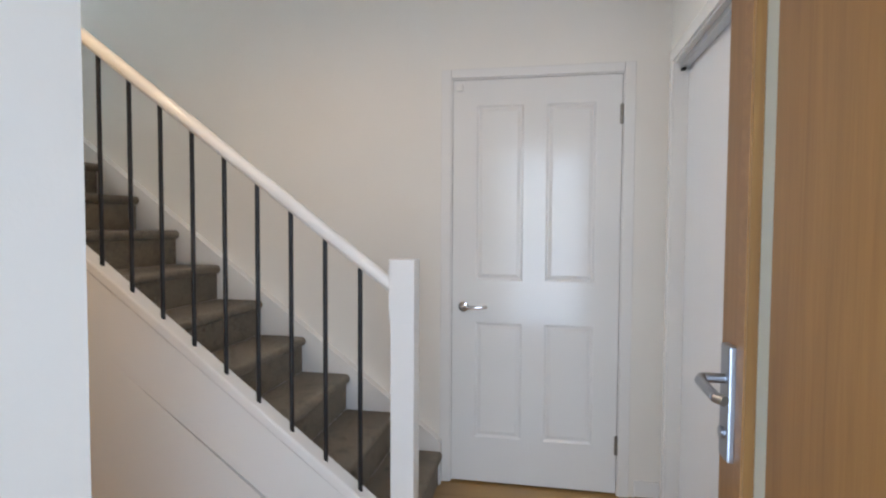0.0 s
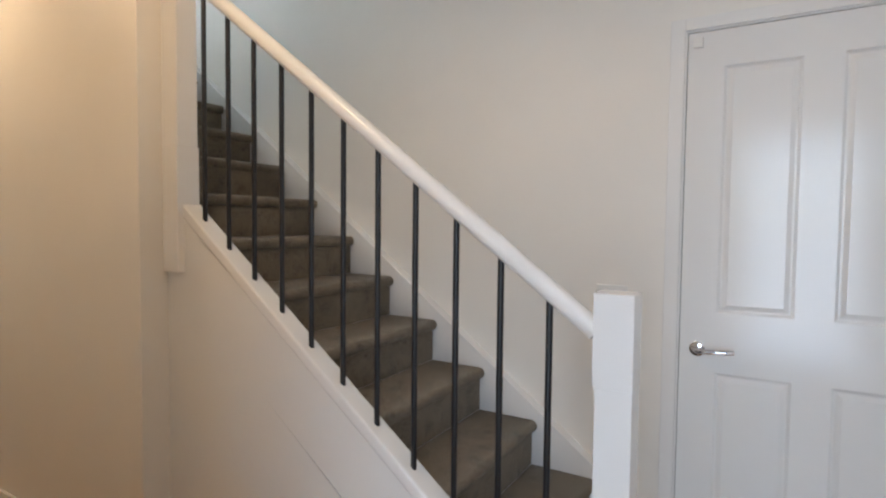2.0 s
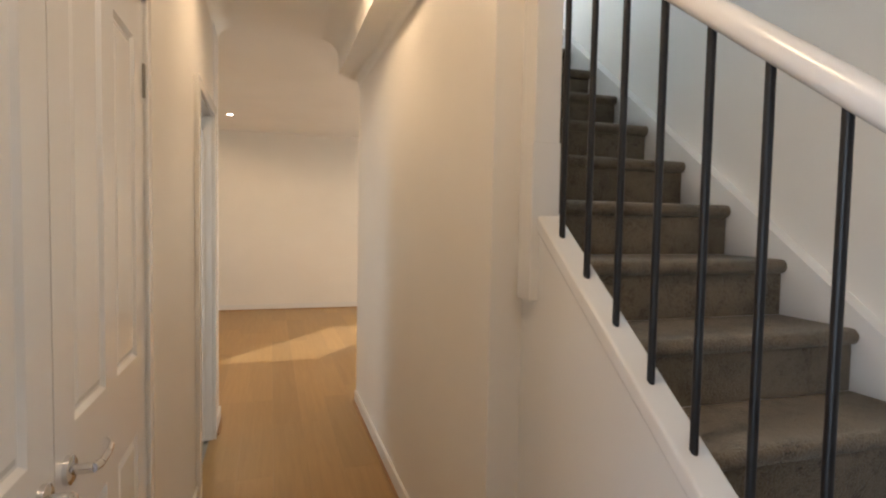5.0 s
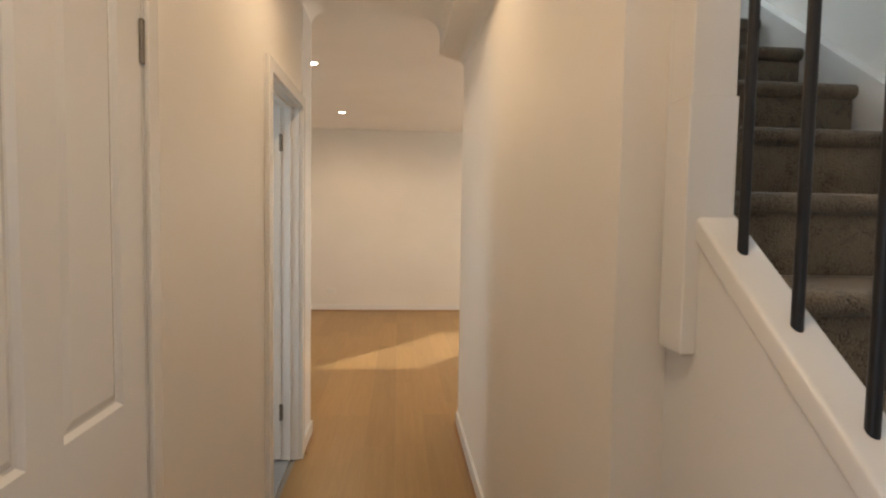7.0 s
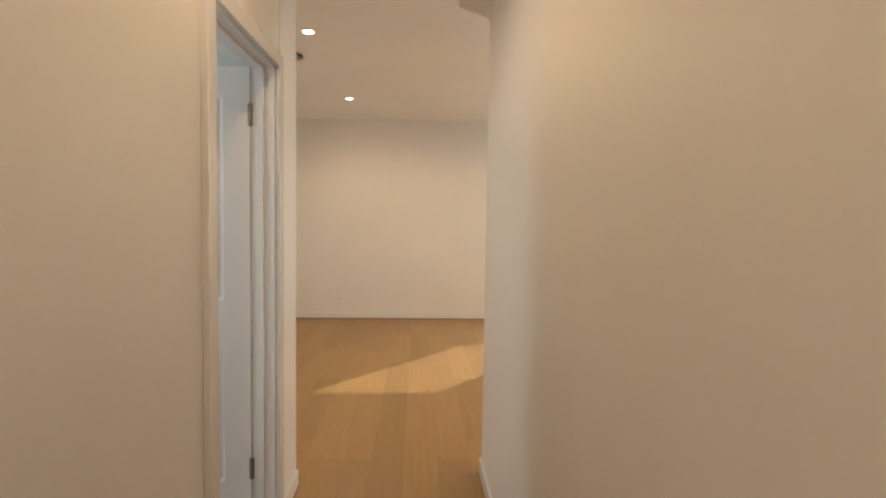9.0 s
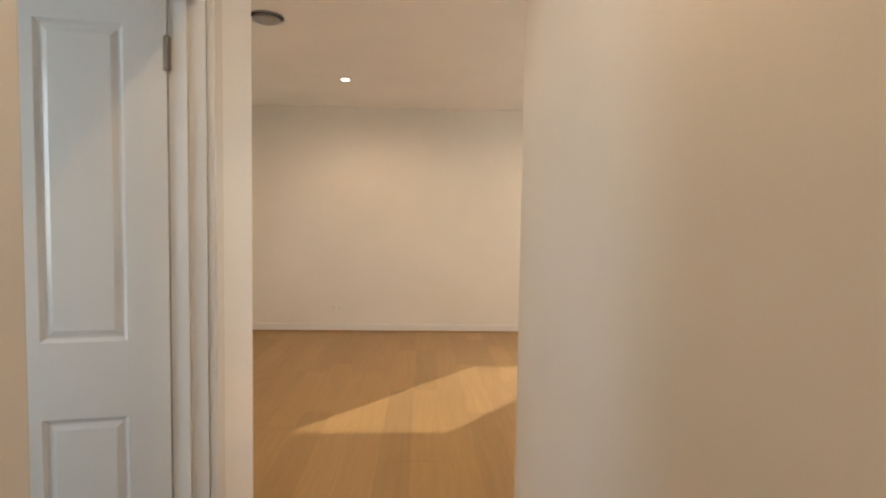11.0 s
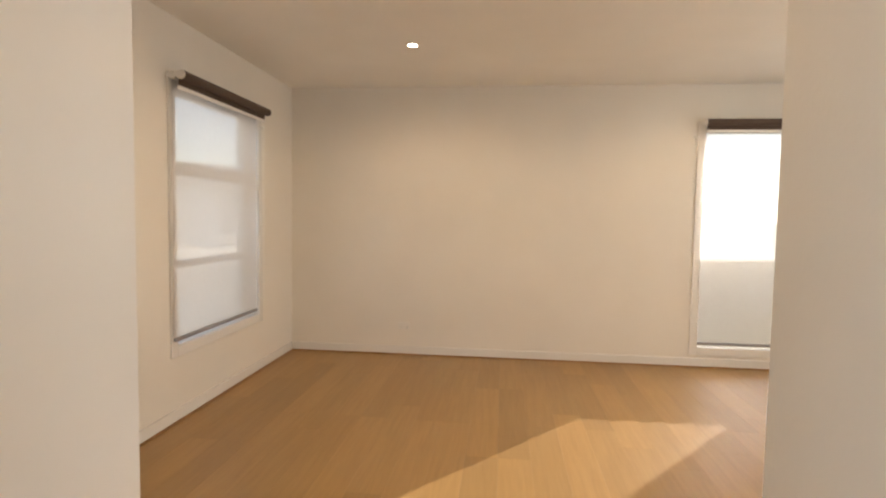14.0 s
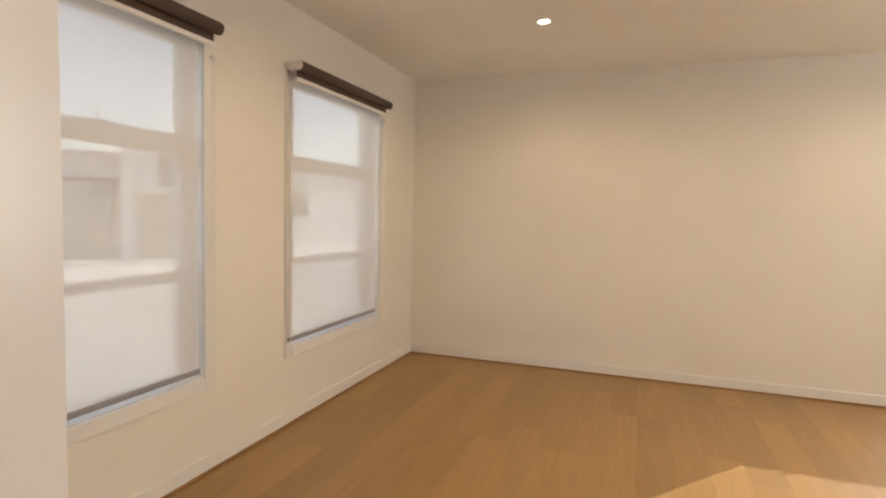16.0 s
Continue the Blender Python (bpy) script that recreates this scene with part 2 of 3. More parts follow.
def structure(name, mat, boxes, label, category, bevel=0.0):
    return tagged(boxed(name, mat, boxes, None, label, bevel), category=category, kind="structure")


# ---------------- large structure ----------------
CEIL_Z = 2.65
TOP_Z = 5.20

structure("wall_stair", WALL, [((2.03, 0.87, 0), (2.18, 1.155, TOP_Z)), ((2.03, 1.155, 2.06), (2.18, 2.03, TOP_Z)), ((2.03, 2.03, 0), (2.18, 6.158, TOP_Z)), ((2.03, 6.158, CEIL_Z + 0.2), (2.18, 7.1, TOP_Z))],
          "smooth off-white plaster wall beside the carpeted stairs", "wall")
structure("wall_store_back", WALL, [((2.60, 0.9, 0), (2.66, 2.3, 2.3)), ((2.18, 0.9, 0), (2.60, 0.96, 2.3)), ((2.18, 2.24, 0), (2.60, 2.3, 2.3)), ((2.18, 0.9, 2.3), (2.66, 2.3, 2.36))],
          "plain off-white walls closing the store behind the panelled door", "wall")
structure("wall_sliding_door", WALL, [((-0.62, 0.82, 0), (1.06, 0.97, CEIL_Z)), ((1.06, 0.82, 2.075), (1.965, 0.97, CEIL_Z)), ((1.965, 0.82, 0), (2.03, 0.97, CEIL_Z))],
          "off-white entry wall with a cavity sliding door", "wall")
structure("wall_front", WALL, [((-0.62, 0.97, 0), (-0.42, 1.13, CEIL_Z)), ((-0.62, 1.13, 2.12), (-0.42, 2.09, CEIL_Z)), ((-0.62, 2.09, 0), (-0.42, 2.32, CEIL_Z))],
          "front wall around the open timber entry door", "wall")
structure("wall_entry_side", WALL, [((-0.42, 2.22, 0), (0.0, 2.32, CEIL_Z))], "off-white side wall beside the front door", "wall")
structure("wall_hall_left", WALL, [((-0.1, 2.32, 0), (0, 2.447, CEIL_Z)), ((-0.1, 2.447, 2.005), (0, 3.880, CEIL_Z)), ((-0.1, 3.880, 0), (0, 4.995, CEIL_Z)),
                                   ((-0.1, 4.995, 2.012), (0, 5.756, CEIL_Z)), ((-0.1, 5.756, 0), (0, 6.128, CEIL_Z))],
          "long cream hall wall with cupboard doors and a doorway", "wall")
structure("wall_nib_lining", NIB, [((0.0, 5.808, 0), (0.004, 6.128, CEIL_Z))], "glossy white lining on the short wall beside the doorway", "wall")
structure("wall_hall_right", WALL, [((0.970, 3.635, 0), (1.14, 6.258, CEIL_Z))], "smooth cream hall wall enclosing the stairs", "wall")
structure("wall_stairwell_upper", WALL, [((0.975, 2.0, CEIL_Z), (1.14, 6.10, TOP_Z)), ((0.975, 6.10, CEIL_Z + 0.2), (1.14, 7.1, TOP_Z)), ((1.14, 1.90, CEIL_Z), (2.03, 2.0, TOP_Z)),
                                         ((1.14, 7.0, CEIL_Z + 0.2), (2.03, 7.1, 3.75)), ((1.14, 7.0, 4.95), (2.03, 7.1, TOP_Z)), ((1.14, 7.0, 3.75), (1.19, 7.1, 4.95)), ((1.98, 7.0, 3.75), (2.03, 7.1, 4.95)), ((0.975, 1.90, CEIL_Z), (1.14, 2.0, TOP_Z))],
          "off-white upper stairwell walls lit by a high window", "wall")
structure("wall_room_south", WALL, [((-1.585, 6.037, 0), (-0.1, 6.128, CEIL_Z)), ((1.14, 6.158, 0), (4.5, 6.258, CEIL_Z))], "cream wall on the hall side of the living room", "wall")
structure("wall_windows", WALL, [((-1.785, 6.0, 0), (-1.585, 6.78, CEIL_Z)), ((-1.785, 7.995, 0), (-1.585, 8.735, CEIL_Z)), ((-1.785, 9.965, 0), (-1.585, 10.94, CEIL_Z)),
                                 ((-1.785, 6.78, 0), (-1.585, 7.995, 0.50)), ((-1.785, 6.78, 2.22), (-1.585, 7.995, CEIL_Z)), ((-1.785, 8.735, 0), (-1.585, 9.965, 0.50)), ((-1.785, 8.735, 2.22), (-1.585, 9.965, CEIL_Z))],
          "cream living room wall with two tall windows", "wall")
structure("wall_far", WALL, [((-1.585, 10.74, 0), (2.395, 10.94, CEIL_Z)), ((3.57, 10.74, 0), (4.5, 10.94, CEIL_Z)), ((2.395, 10.74, 0), (3.57, 10.94, 0.18)), ((2.395, 10.74, 2.24), (3.57, 10.94, CEIL_Z))],
          "wide cream end wall with one tall window", "wall")
# the opening is unseen, added to let the east lamp in
structure("wall_room_east", WALL, [((4.5, 6.1, 0), (4.6, 7.1, CEIL_Z)), ((4.5, 9.1, 0), (4.6, 10.94, CEIL_Z)), ((4.5, 7.1, 0), (4.6, 9.1, 0.95)), ((4.5, 7.1, 2.25), (4.6, 9.1, CEIL_Z))], "plain cream living room wall", "wall")
structure("wall_cupboard", WALL, [((-0.72, 2.32, 0), (-0.66, 3.98, CEIL_Z)), ((-0.66, 2.32, 0), (-0.1, 2.465, CEIL_Z)), ((-0.66, 3.92, 0), (-0.1, 3.98, CEIL_Z))], "plain inside walls of the hall cupboard", "wall")
structure("wall_bathroom", WALL, [((-1.785, 4.2, 0), (-1.70, 4.45, CEIL_Z)), ((-1.785, 5.25, 0), (-1.70, 6.0, CEIL_Z)), ((-1.785, 4.45, 0), (-1.70, 5.25, 1.0)), ((-1.785, 4.45, 2.1), (-1.70, 5.25, CEIL_Z)), ((-1.70, 4.14, 0), (-0.1, 4.2, CEIL_Z))],
          "pale walls of the side room behind the open door", "wall")
structure("ceiling", CEIL, [((-0.62, 0.82, CEIL_Z), (2.18, 1.90, CEIL_Z + 0.2)), ((-0.72, 1.90, CEIL_Z), (0.975, 6.10, CEIL_Z + 0.2)), ((-1.785, 4.14, CEIL_Z), (-0.72, 6.10, CEIL_Z + 0.2)),
                            ((-1.785, 6.10, CEIL_Z), (0.975, 10.94, CEIL_Z + 0.2)), ((0.975, 6.10, CEIL_Z), (4.6, 10.94, CEIL_Z + 0.2))], "flat white plasterboard ceiling", "ceiling")
structure("ceiling_stairwell", CEIL, [((0.975, 1.90, TOP_Z), (2.18, 7.1, TOP_Z + 0.1))], "flat white ceiling above the stairwell", "ceiling")
bm = bmesh.new()
add_prism(bm, [(0.80, 3.30), (0.968, 3.30), (0.968, 6.262), (0.80, 6.14)], 2, 2.42, CEIL_Z - 0.002)
tagged(part("ceiling_bulkhead", bm, CEIL, None, "boxed white bulkhead along the hall ceiling"), category="ceiling", kind="structure")


def cove(name, x0, y0, x1, y1, nx, ny, size, top):
    """Quarter-round plaster cove from (x0, y0) to (x1, y1) along a wall that faces (nx, ny)."""
    bm = bmesh.new()
    prof = [(0.0, 0.0)] + [(size - size * math.cos(radians(a)), -size + size * math.sin(radians(a))) for a in range(0, 91, 10)]
    ends = [[bm.verts.new((x + nx * u, y + ny * u, top + v)) for u, v in prof] for x, y in ((x0, y0), (x1, y1))]
    n = len(prof)
    bm.faces.new(ends[0])
    bm.faces.new(ends[1][::-1])
    for i in range(n):
        bm.faces.new([ends[0][i], ends[1][i], ends[1][(i + 1) % n], ends[0][(i + 1) % n]])
    return tagged(part(name, bm, CEIL, None, "white plaster cove cornice under the ceiling", True), category="cornice", kind="structure")


CT = CEIL_Z - 0.001
for x0, y0, x1, y1, nx, ny, size in ((0.001, 2.32, 0.001, 6.127, 1, 0, 0.09), (0.799, 3.30, 0.799, 6.14, -1, 0, 0.12)):
    cove("cornice", x0, y0, x1, y1, nx, ny, size, CT)
cove("cornice", 0.969, 3.637, 0.969, 6.25, -1, 0, 0.045, 2.419)
structure("floor_slab", CONCRETE, [((-1.785, 0.82, -0.2), (4.6, 10.94, -0.014))], "concrete slab under the floors", "floor")
structure("bathroom_floor", TILE, [((-1.70, 4.2, -0.013), (-0.05, 6.0, -0.002))], "grey tiled floor of the side room", "floor")
# unseen sheet added to keep direct sun out of the east opening
structure("east_sun_blocker", CEIL, [((4.62, 5.5, 2.42), (9.0, 12.0, 2.55))], "flat white sheet added out of view to block sun from the east opening", "roof")
structure("door_step", CONCRETE, [((-2.2, 0.5, -0.25), (-0.62, 2.9, -0.03))], "concrete step outside the front door", "step", 0.01)
# broad pale slab added to reflect sunlight up into the lower panes
structure("driveway", PAVING, [((-40, -12, -0.22), (-1.9, 60, -0.19))], "pale concrete slab added beside the house to bounce light into the windows", "driveway")
structure("ground", LAWN, [((-600, -600, -0.5), (600, 600, -0.2))], "flat lawn and ground round the house", "ground")

# skirting boards with a thin timber bead on the floor
SK_H = 0.085


def skirting(x0, y0, x1, y1, nx, ny):
    d, q = 0.014, 0.014
    bm = bmesh.new()
    add_box(bm, (x0, y0, 0.001), (x1 + nx * d, y1 + ny * d, SK_H), 0.003)
    tagged(part("baseboard", bm, TRIM, None, "low white gloss-painted skirting board"), category="skirting board", kind="structure")
    bm = bmesh.new()
    add_box(bm, (x0 + nx * d, y0 + ny * d, 0.0005), (x1 + nx * (d + q), y1 + ny * (d + q), 0.012), 0.004)
    tagged(part("floor_bead", bm, SCOTIA, None, "thin timber bead along the skirting"), category="beading", kind="structure")


for seg in ((0, 3.97, 0, 4.937, 1, 0), (0.004, 5.809, 0.004, 6.128, 1, 0), (0.970, 3.637, 0.970, 6.258, -1, 0), (-1.585, 6.1, -1.585, 10.726, 1, 0),
            (-1.557, 10.74, 4.5, 10.74, 0, -1), (-1.57, 6.128, 0.004, 6.128, 0, 1), (0.970, 6.258, 4.48, 6.258, 0, 1), (4.5, 6.29, 4.5, 10.70, -1, 0),
            (2.03, 0.985, 2.03, 1.10, -1, 0), (-0.40, 2.22, 0.0, 2.22, 0, -1)):
    skirting(*seg)

# ---------------- panelled doors ----------------


def panel_leaf(name, w, h, parent, label=""):
    """A moulded four-panel leaf: lies in x from 0 (hinge) to w, z from 0 to h, 36 mm thick about y = 0."""
    t = 0.018
    st, mid = w * 0.145, w * 0.135
    xs = [0, st, (w - mid) / 2, (w + mid) / 2, w - st, w]
    zs = [0, h * 0.113, h * 0.402, h * 0.508, h * 0.938, h]
    bm = bmesh.new()
    for side in (-1, 1):
        grid = [[bm.verts.new((x, side * t, z)) for z in zs] for x in xs]
        raised = []
        for i in range(5):
            for k in range(5):
                q = [grid[i][k], grid[i + 1][k], grid[i + 1][k + 1], grid[i][k + 1]]
                f = bm.faces.new(q if side < 0 else q[::-1])
                if i in (1, 3) and k in (1, 3):
                    raised.append(f)
        bm.normal_update()
        bmesh.ops.inset_individual(bm, faces=raised, thickness=0.014, depth=-0.009)
        bmesh.ops.inset_individual(bm, faces=raised, thickness=0.008, depth=0.0)
        bmesh.ops.inset_individual(bm, faces=raised, thickness=0.022, depth=0.006)
    for a, b in (((0, -t, 0), (0, t, h)), ((w, -t, 0), (w, t, h))):
        bm.faces.new([bm.verts.new(c) for c in ((a[0], -t, 0), (a[0], t, 0), (a[0], t, h), (a[0], -t, h))])
    for z in (0, h):
        bm.faces.new([bm.verts.new(c) for c in ((0, -t, z), (w, -t, z), (w, t, z), (0, t, z))])
    return part(name, bm, DOOR, parent, label)


def lever_handle(parent, x, z, way, side, mat=CHROME):
    """Round rose with a curved lever; way: +1 or -1 along x; side: -1 or +1, the face it sits on."""
    s = side
    bm = bmesh.new()
    add_rod(bm, (x, s * 0.018, z), (x, s * 0.027, z), 0.026, 28)
    add_rod(bm, (x, s * 0.027, z), (x, s * 0.030, z), 0.026, 28, 0.021)
    rose = part("rose", bm, mat, parent, "round chrome rose", True)
    bm = bmesh.new()
    add_rod(bm, (x, s * 0.028, z), (x, s * 0.060, z), 0.0095, 16)
    pts = [(x, 0.060, z), (x + way * 0.018, 0.066, z), (x + way * 0.06, 0.066, z + 0.001), (x + way * 0.095, 0.062, z + 0.002), (x + way * 0.118, 0.050, z + 0.003)]
    for p, q in zip(pts, pts[1:]):
        add_rod(bm, (p[0], s * p[1], p[2]), (q[0], s * q[1], q[2]), 0.0085, 12)
    part("lever", bm, mat, parent, "curved chrome lever", True)
    return rose


def butt_hinge(parent, x, y, z, mat=STEEL):
    bm = bmesh.new()
    for k in range(3):
        add_rod(bm, (x, y, z - 0.045 + k * 0.0305), (x, y, z - 0.0155 + k * 0.0305), 0.0065, 12)
    add_rod(bm, (x, y, z + 0.046), (x, y, z + 0.050), 0.0075, 12, 0.004)
    add_box(bm, (x - 0.010, y - 0.003, z - 0.045), (x + 0.010, y - 0.0005, z + 0.046))
    part("hinge", bm, mat, parent, "steel butt hinge", True)


def door_frame(name, m, w, h, depth, casing, label, far_casing=0.0, proud=0.011):
    """Jamb lining and architrave round an opening that is w wide and h high; local y points out of the wall face."""
    f = thing(name, m, label, "door frame", kind="structure")
    j, far = 0.018, far_casing or casing
    boxed("jamb", TRIM, [((-j, -depth, 0), (0, 0, h + j)), ((w, -depth, 0), (w + j, 0, h + j)), ((0, -depth, h), (w, 0, h + j))], f)
    trims = (("architrave", (-j - casing + 0.012, 0.0, 0), (-0.006, proud, h + casing)), ("architrave", (w + 0.006, 0.0, 0), (w + j + far - 0.012, proud, h + casing)),
                     ("head_architrave", (-0.006, 0.0, h + 0.006), (w + 0.006, proud - 0.0001, h + casing)))
    for nm, a, b in trims:
        bm = bmesh.new()
        add_box(bm, a, b, 0.004)
        part(nm, bm, TRIM, f)
    boxed("door_stop", TRIM, [((0, -0.062, 0), (0.011, -0.046, h)), ((w - 0.011, -0.062, 0), (w, -0.046, h)), ((0.011, -0.062, h - 0.011), (w - 0.011, -0.046, h))], f)
    return f


# store door on the stair wall: wall face x = 2.03 looks to -x. Local x runs towards -y... hinge at the low-y side.
def wall_pose(x, y, face):
    """Pose whose local y points out of a wall: face 'W' looks to -x, 'E' to +x, 'N' to +y, 'S' to -y."""
    return pose(x, y, 0, 0, 0, {"N": 0, "W": 90, "S": 180, "E": -90}[face])


# for face W local x is +y; for face E local x is -y
door_frame("door_frame_1", wall_pose(2.03, 1.182, "W"), 0.821, 2.045, 0.14, 0.05, "white gloss frame of the store door")
d1 = thing("store_door", wall_pose(2.032, 1.185, "W") @ pose(0, -0.018, 0.012), "closed white four-panel door with a chrome lever", "door")
panel_leaf("leaf", 0.815, 2.030, d1)
lever_handle(d1, 0.755, 0.897, -1, 1)
butt_hinge(d1, 0.0, 0.019, 1.84)
butt_hinge(d1, 0.0, 0.019, 0.235)
boxed("latch_plate", STEEL, [((0.8155, 0.0, 0.86), (0.8175, 0.021, 0.935))], d1)
catch = boxed("door_catch", PVC, [((0.765, 0.0185, 1.975), (0.800, 0.034, 2.010))], d1, "small white plastic catch", 0.004)

# hall cupboard, a pair of leaves: face E, local x towards -y
door_frame("door_frame_2", wall_pose(0.0, 3.862, "E"), 1.397, 1.985, 0.10, 0.05, "white gloss frame of the hall cupboard")
for name_, y0, turn, lab in (("cupboard_door", 3.859, False, "closed white four-panel cupboard leaf with a chrome lever"), ("cupboard_door", 2.468, True, "closed white four-panel cupboard leaf beside its twin")):
    m_ = wall_pose(-0.001, y0, "E") @ pose(0, -0.018, 0.010)
    if turn:
        m_ = wall_pose(-0.001, y0, "W") @ pose(0, 0.018, 0.010)
    leaf = thing(name_, m_, lab, "door", "hall cupboard doors")
    s_ = -1 if turn else 1
    panel_leaf("leaf", 0.693, 1.972, leaf)
    lever_handle(leaf, 0.640, 0.930, -1, s_)
    butt_hinge(leaf, 0.0, s_ * 0.019, 1.755)
    butt_hinge(leaf, 0.0, s_ * 0.019, 0.24)

# side-room door, standing open into the room
door_frame("door_frame_3", wall_pose(0.0, 5.738, "E"), 0.725, 1.994, 0.10, 0.063, "white gloss frame of the open doorway", 0.068, 0.022)
d3 = thing("side_room_door", pose(-0.104, 5.746, 0.010, 0, 0, 191), "white four-panel door standing wide open", "door")
panel_leaf("leaf", 0.735, 1.978, d3)
lever_handle(d3, 0.675, 1.0, -1, 1)
lever_handle(d3, 0.675, 1.0, -1, -1)
butt_hinge(d3, -0.002, 0.020, 1.785)
butt_hinge(d3, -0.002, 0.020, 0.27)

# sliding door in the entry wall, with its track
sl = thing("sliding_door", pose(0, 0, 0), "plain white sliding door closed in its cavity", "door")
bm = bmesh.new()
add_box(bm, (1.00, 0.874, 0.010), (2.00, 0.9112, 2.09), 0.003)
part("leaf", bm, SLIDER, sl)
fr = thing("door_frame_4", pose(0, 0, 0), "white frame and metal track of the sliding door", "door frame", kind="structure")
boxed("jamb", TRIM, [((1.945, 0.912, 0), (1.965, 0.974, 2.055)), ((1.06, 0.912, 0), (1.08, 0.974, 2.055)), ((1.06, 0.912, 2.055), (1.965, 0.974, 2.075))], fr)
boxed("track", ALU, [((1.08, 0.914, 2.030), (1.945, 0.950, 2.054))], fr, "grey metal sliding track")
for a, b in (((1.95, 0.97, 0), (2.0, 0.984, 2.12)), ((1.02, 0.97, 0), (1.075, 0.984, 2.12)), ((1.075, 0.97, 2.065), (1.95, 0.984, 2.12))):
    bm = bmesh.new()
    add_box(bm, a, b, 0.004)
    part("architrave", bm, TRIM, fr)
boxed("track_stop", DARK, [((1.915, 0.930, 2.018), (1.942, 0.948, 2.029))], fr)

# timber front door, open into the entry; hinge at x = -0.42, leaf towards +x
fd = thing("front_door", pose(-0.425, 1.21, 0.010), "honey timber veneer front door standing open", "door")
bm = bmesh.new()
LW, LH = 0.82, 2.04
SX0, SX1 = 0.603, 0.695     # slot for the narrow glass light
for a, b in (((0, -0.038, 0), (SX0, 0, LH)), ((SX1, -0.038, 0), (LW, 0, LH)), ((SX0, -0.038, 0), (SX1, 0, 0.14)), ((SX0, -0.038, LH - 0.14), (SX1, 0, LH))):
    add_box(bm, a, b)
bmesh.ops.remove_doubles(bm, verts=bm.verts, dist=0.0001)
part("leaf", bm, VENEER, fd)
boxed("glass_strip", STRIP, [((SX0, -0.024, 0.14), (SX1, -0.017, LH - 0.14))], fd, "narrow frosted glass strip")
# dark strip stands in for the shaded inner side of the glass slot
boxed("glazing_bead", SCOTIA, [((SX1 + 0.004, 0.0, 0.10), (SX1 + 0.042, 0.003, LH - 0.10))], fd, "darker timber strip painting in the shaded slot side")
bm = bmesh.new()
add_box(bm, (0.733, 0.0, 0.892), (0.783, 0.014, 1.098), 0.004)
plate = part("lock_plate", bm, NICKEL, fd, "satin nickel lever plate")
bm = bmesh.new()
add_rod(bm, (0.758, 0.012, 1.037), (0.758, 0.052, 1.037), 0.009, 16)
for p, q in (((0.758, 0.052, 1.037), (0.738, 0.060, 1.036)), ((0.738, 0.060, 1.036), (0.648, 0.060, 1.034)), ((0.648, 0.060, 1.034), (0.633, 0.050, 1.033))):
    add_rod(bm, p, q, 0.009, 12)
part("lever", bm, NICKEL, plate, "", True)
bm = bmesh.new()
add_rod(bm, (0.758, 0.012, 0.940), (0.758, 0.020, 0.940), 0.011, 18)
part("cylinder", bm, NICKEL, plate, "", True)
for hz in (0.22, 1.02, 1.82):
    butt_hinge(fd, 0.0, -0.004, hz)
door_frame("door_frame_5", wall_pose(-0.42, 1.17, "E") @ pose(-0.88, 0, 0), 0.88, 2.075, 0.2, 0.05, "white painted frame of the front door")

# ---------------- stairs ----------------
RISE, RUN, Y1 = 0.1855, 0.2445, 2.037   # first nosing at y = 2.037
DROP = 0.0135                           # the lowest riser is that much shorter
XA, XB = 1.138, 1.974
stair = thing("staircase", pose(0, 0, 0), "straight flight of taupe carpeted stairs with white strings", "staircase")


def carpet_step(k):
    """One carpeted tread with a rounded nose and the riser under it."""
    z, y = RISE * k - DROP, Y1 + RUN * (k - 1)
    r, hang = 0.024, 0.022
    prof = [(y + hang, max(0.0, z - RISE + 0.001))]
    prof.append((y + hang, z - 2 * r - 0.004))
    for i in range(9):
        a = radians(-90 - 180 * i / 8)
        prof.append((y + r + r * math.cos(a), z - r + r * math.sin(a)))
    prof += [(y + RUN + hang - 0.001, z), (y + RUN + hang - 0.001, max(0.0, z - RISE + 0.001))]
    bm = bmesh.new()
    add_prism(bm, prof, 0, XA, XB)
    step = part("step", bm, CARPET, stair, "", True)
    return step


for k in range(1, 17):
    carpet_step(k)
structure("landing", CARPET, [((1.14, Y1 + RUN * 16 + 0.03, 2.78), (2.03, 7.0, 2.950))], "carpeted upper landing at the head of the stairs", "landing")

# wall string following the pitch on the far wall
SL_T = RISE / RUN


def nose_z(y):
    return RISE - DROP + (y - Y1) * SL_T


bm = bmesh.new()
outl = [(2.048, 0.0), (2.048, 0.225), (2.060, nose_z(2.06) + 0.035), (2.09, nose_z(2.09) + 0.042), (6.1, nose_z(6.1) + 0.042), (6.1, nose_z(6.1) - 0.30), (2.40, 0.0)]
add_prism(bm, outl, 0, 1.976, 2.029)
part("wall_string", bm, TRIM, stair, "white gloss wall string")

# outer string board, capping and the panel below
CS, CZ, CY = 0.757, 1.356, 3.457     # slope and a point of the capping's top


def cap_z(y):
    return CZ + (y - CY) * CS


bm = bmesh.new()
ya, yb = 2.052, 3.545
yc = 3.63
add_prism(bm, [(ya, cap_z(ya) - 0.03), (yb, cap_z(yb) - 0.03), (yc, cap_z(yb) - 0.03), (yc, cap_z(yc) - 0.33), (ya, max(0.0, cap_z(ya) - 0.33))], 0, 1.073, 1.134)
part("outer_string", bm, TRIM, stair, "deep white outer string board")
bm = bmesh.new()
add_prism(bm, [(ya, cap_z(ya)), (yb, cap_z(yb)), (yb, cap_z(yb) - 0.050), (ya, cap_z(ya) - 0.050)], 0, 1.066, 1.144)
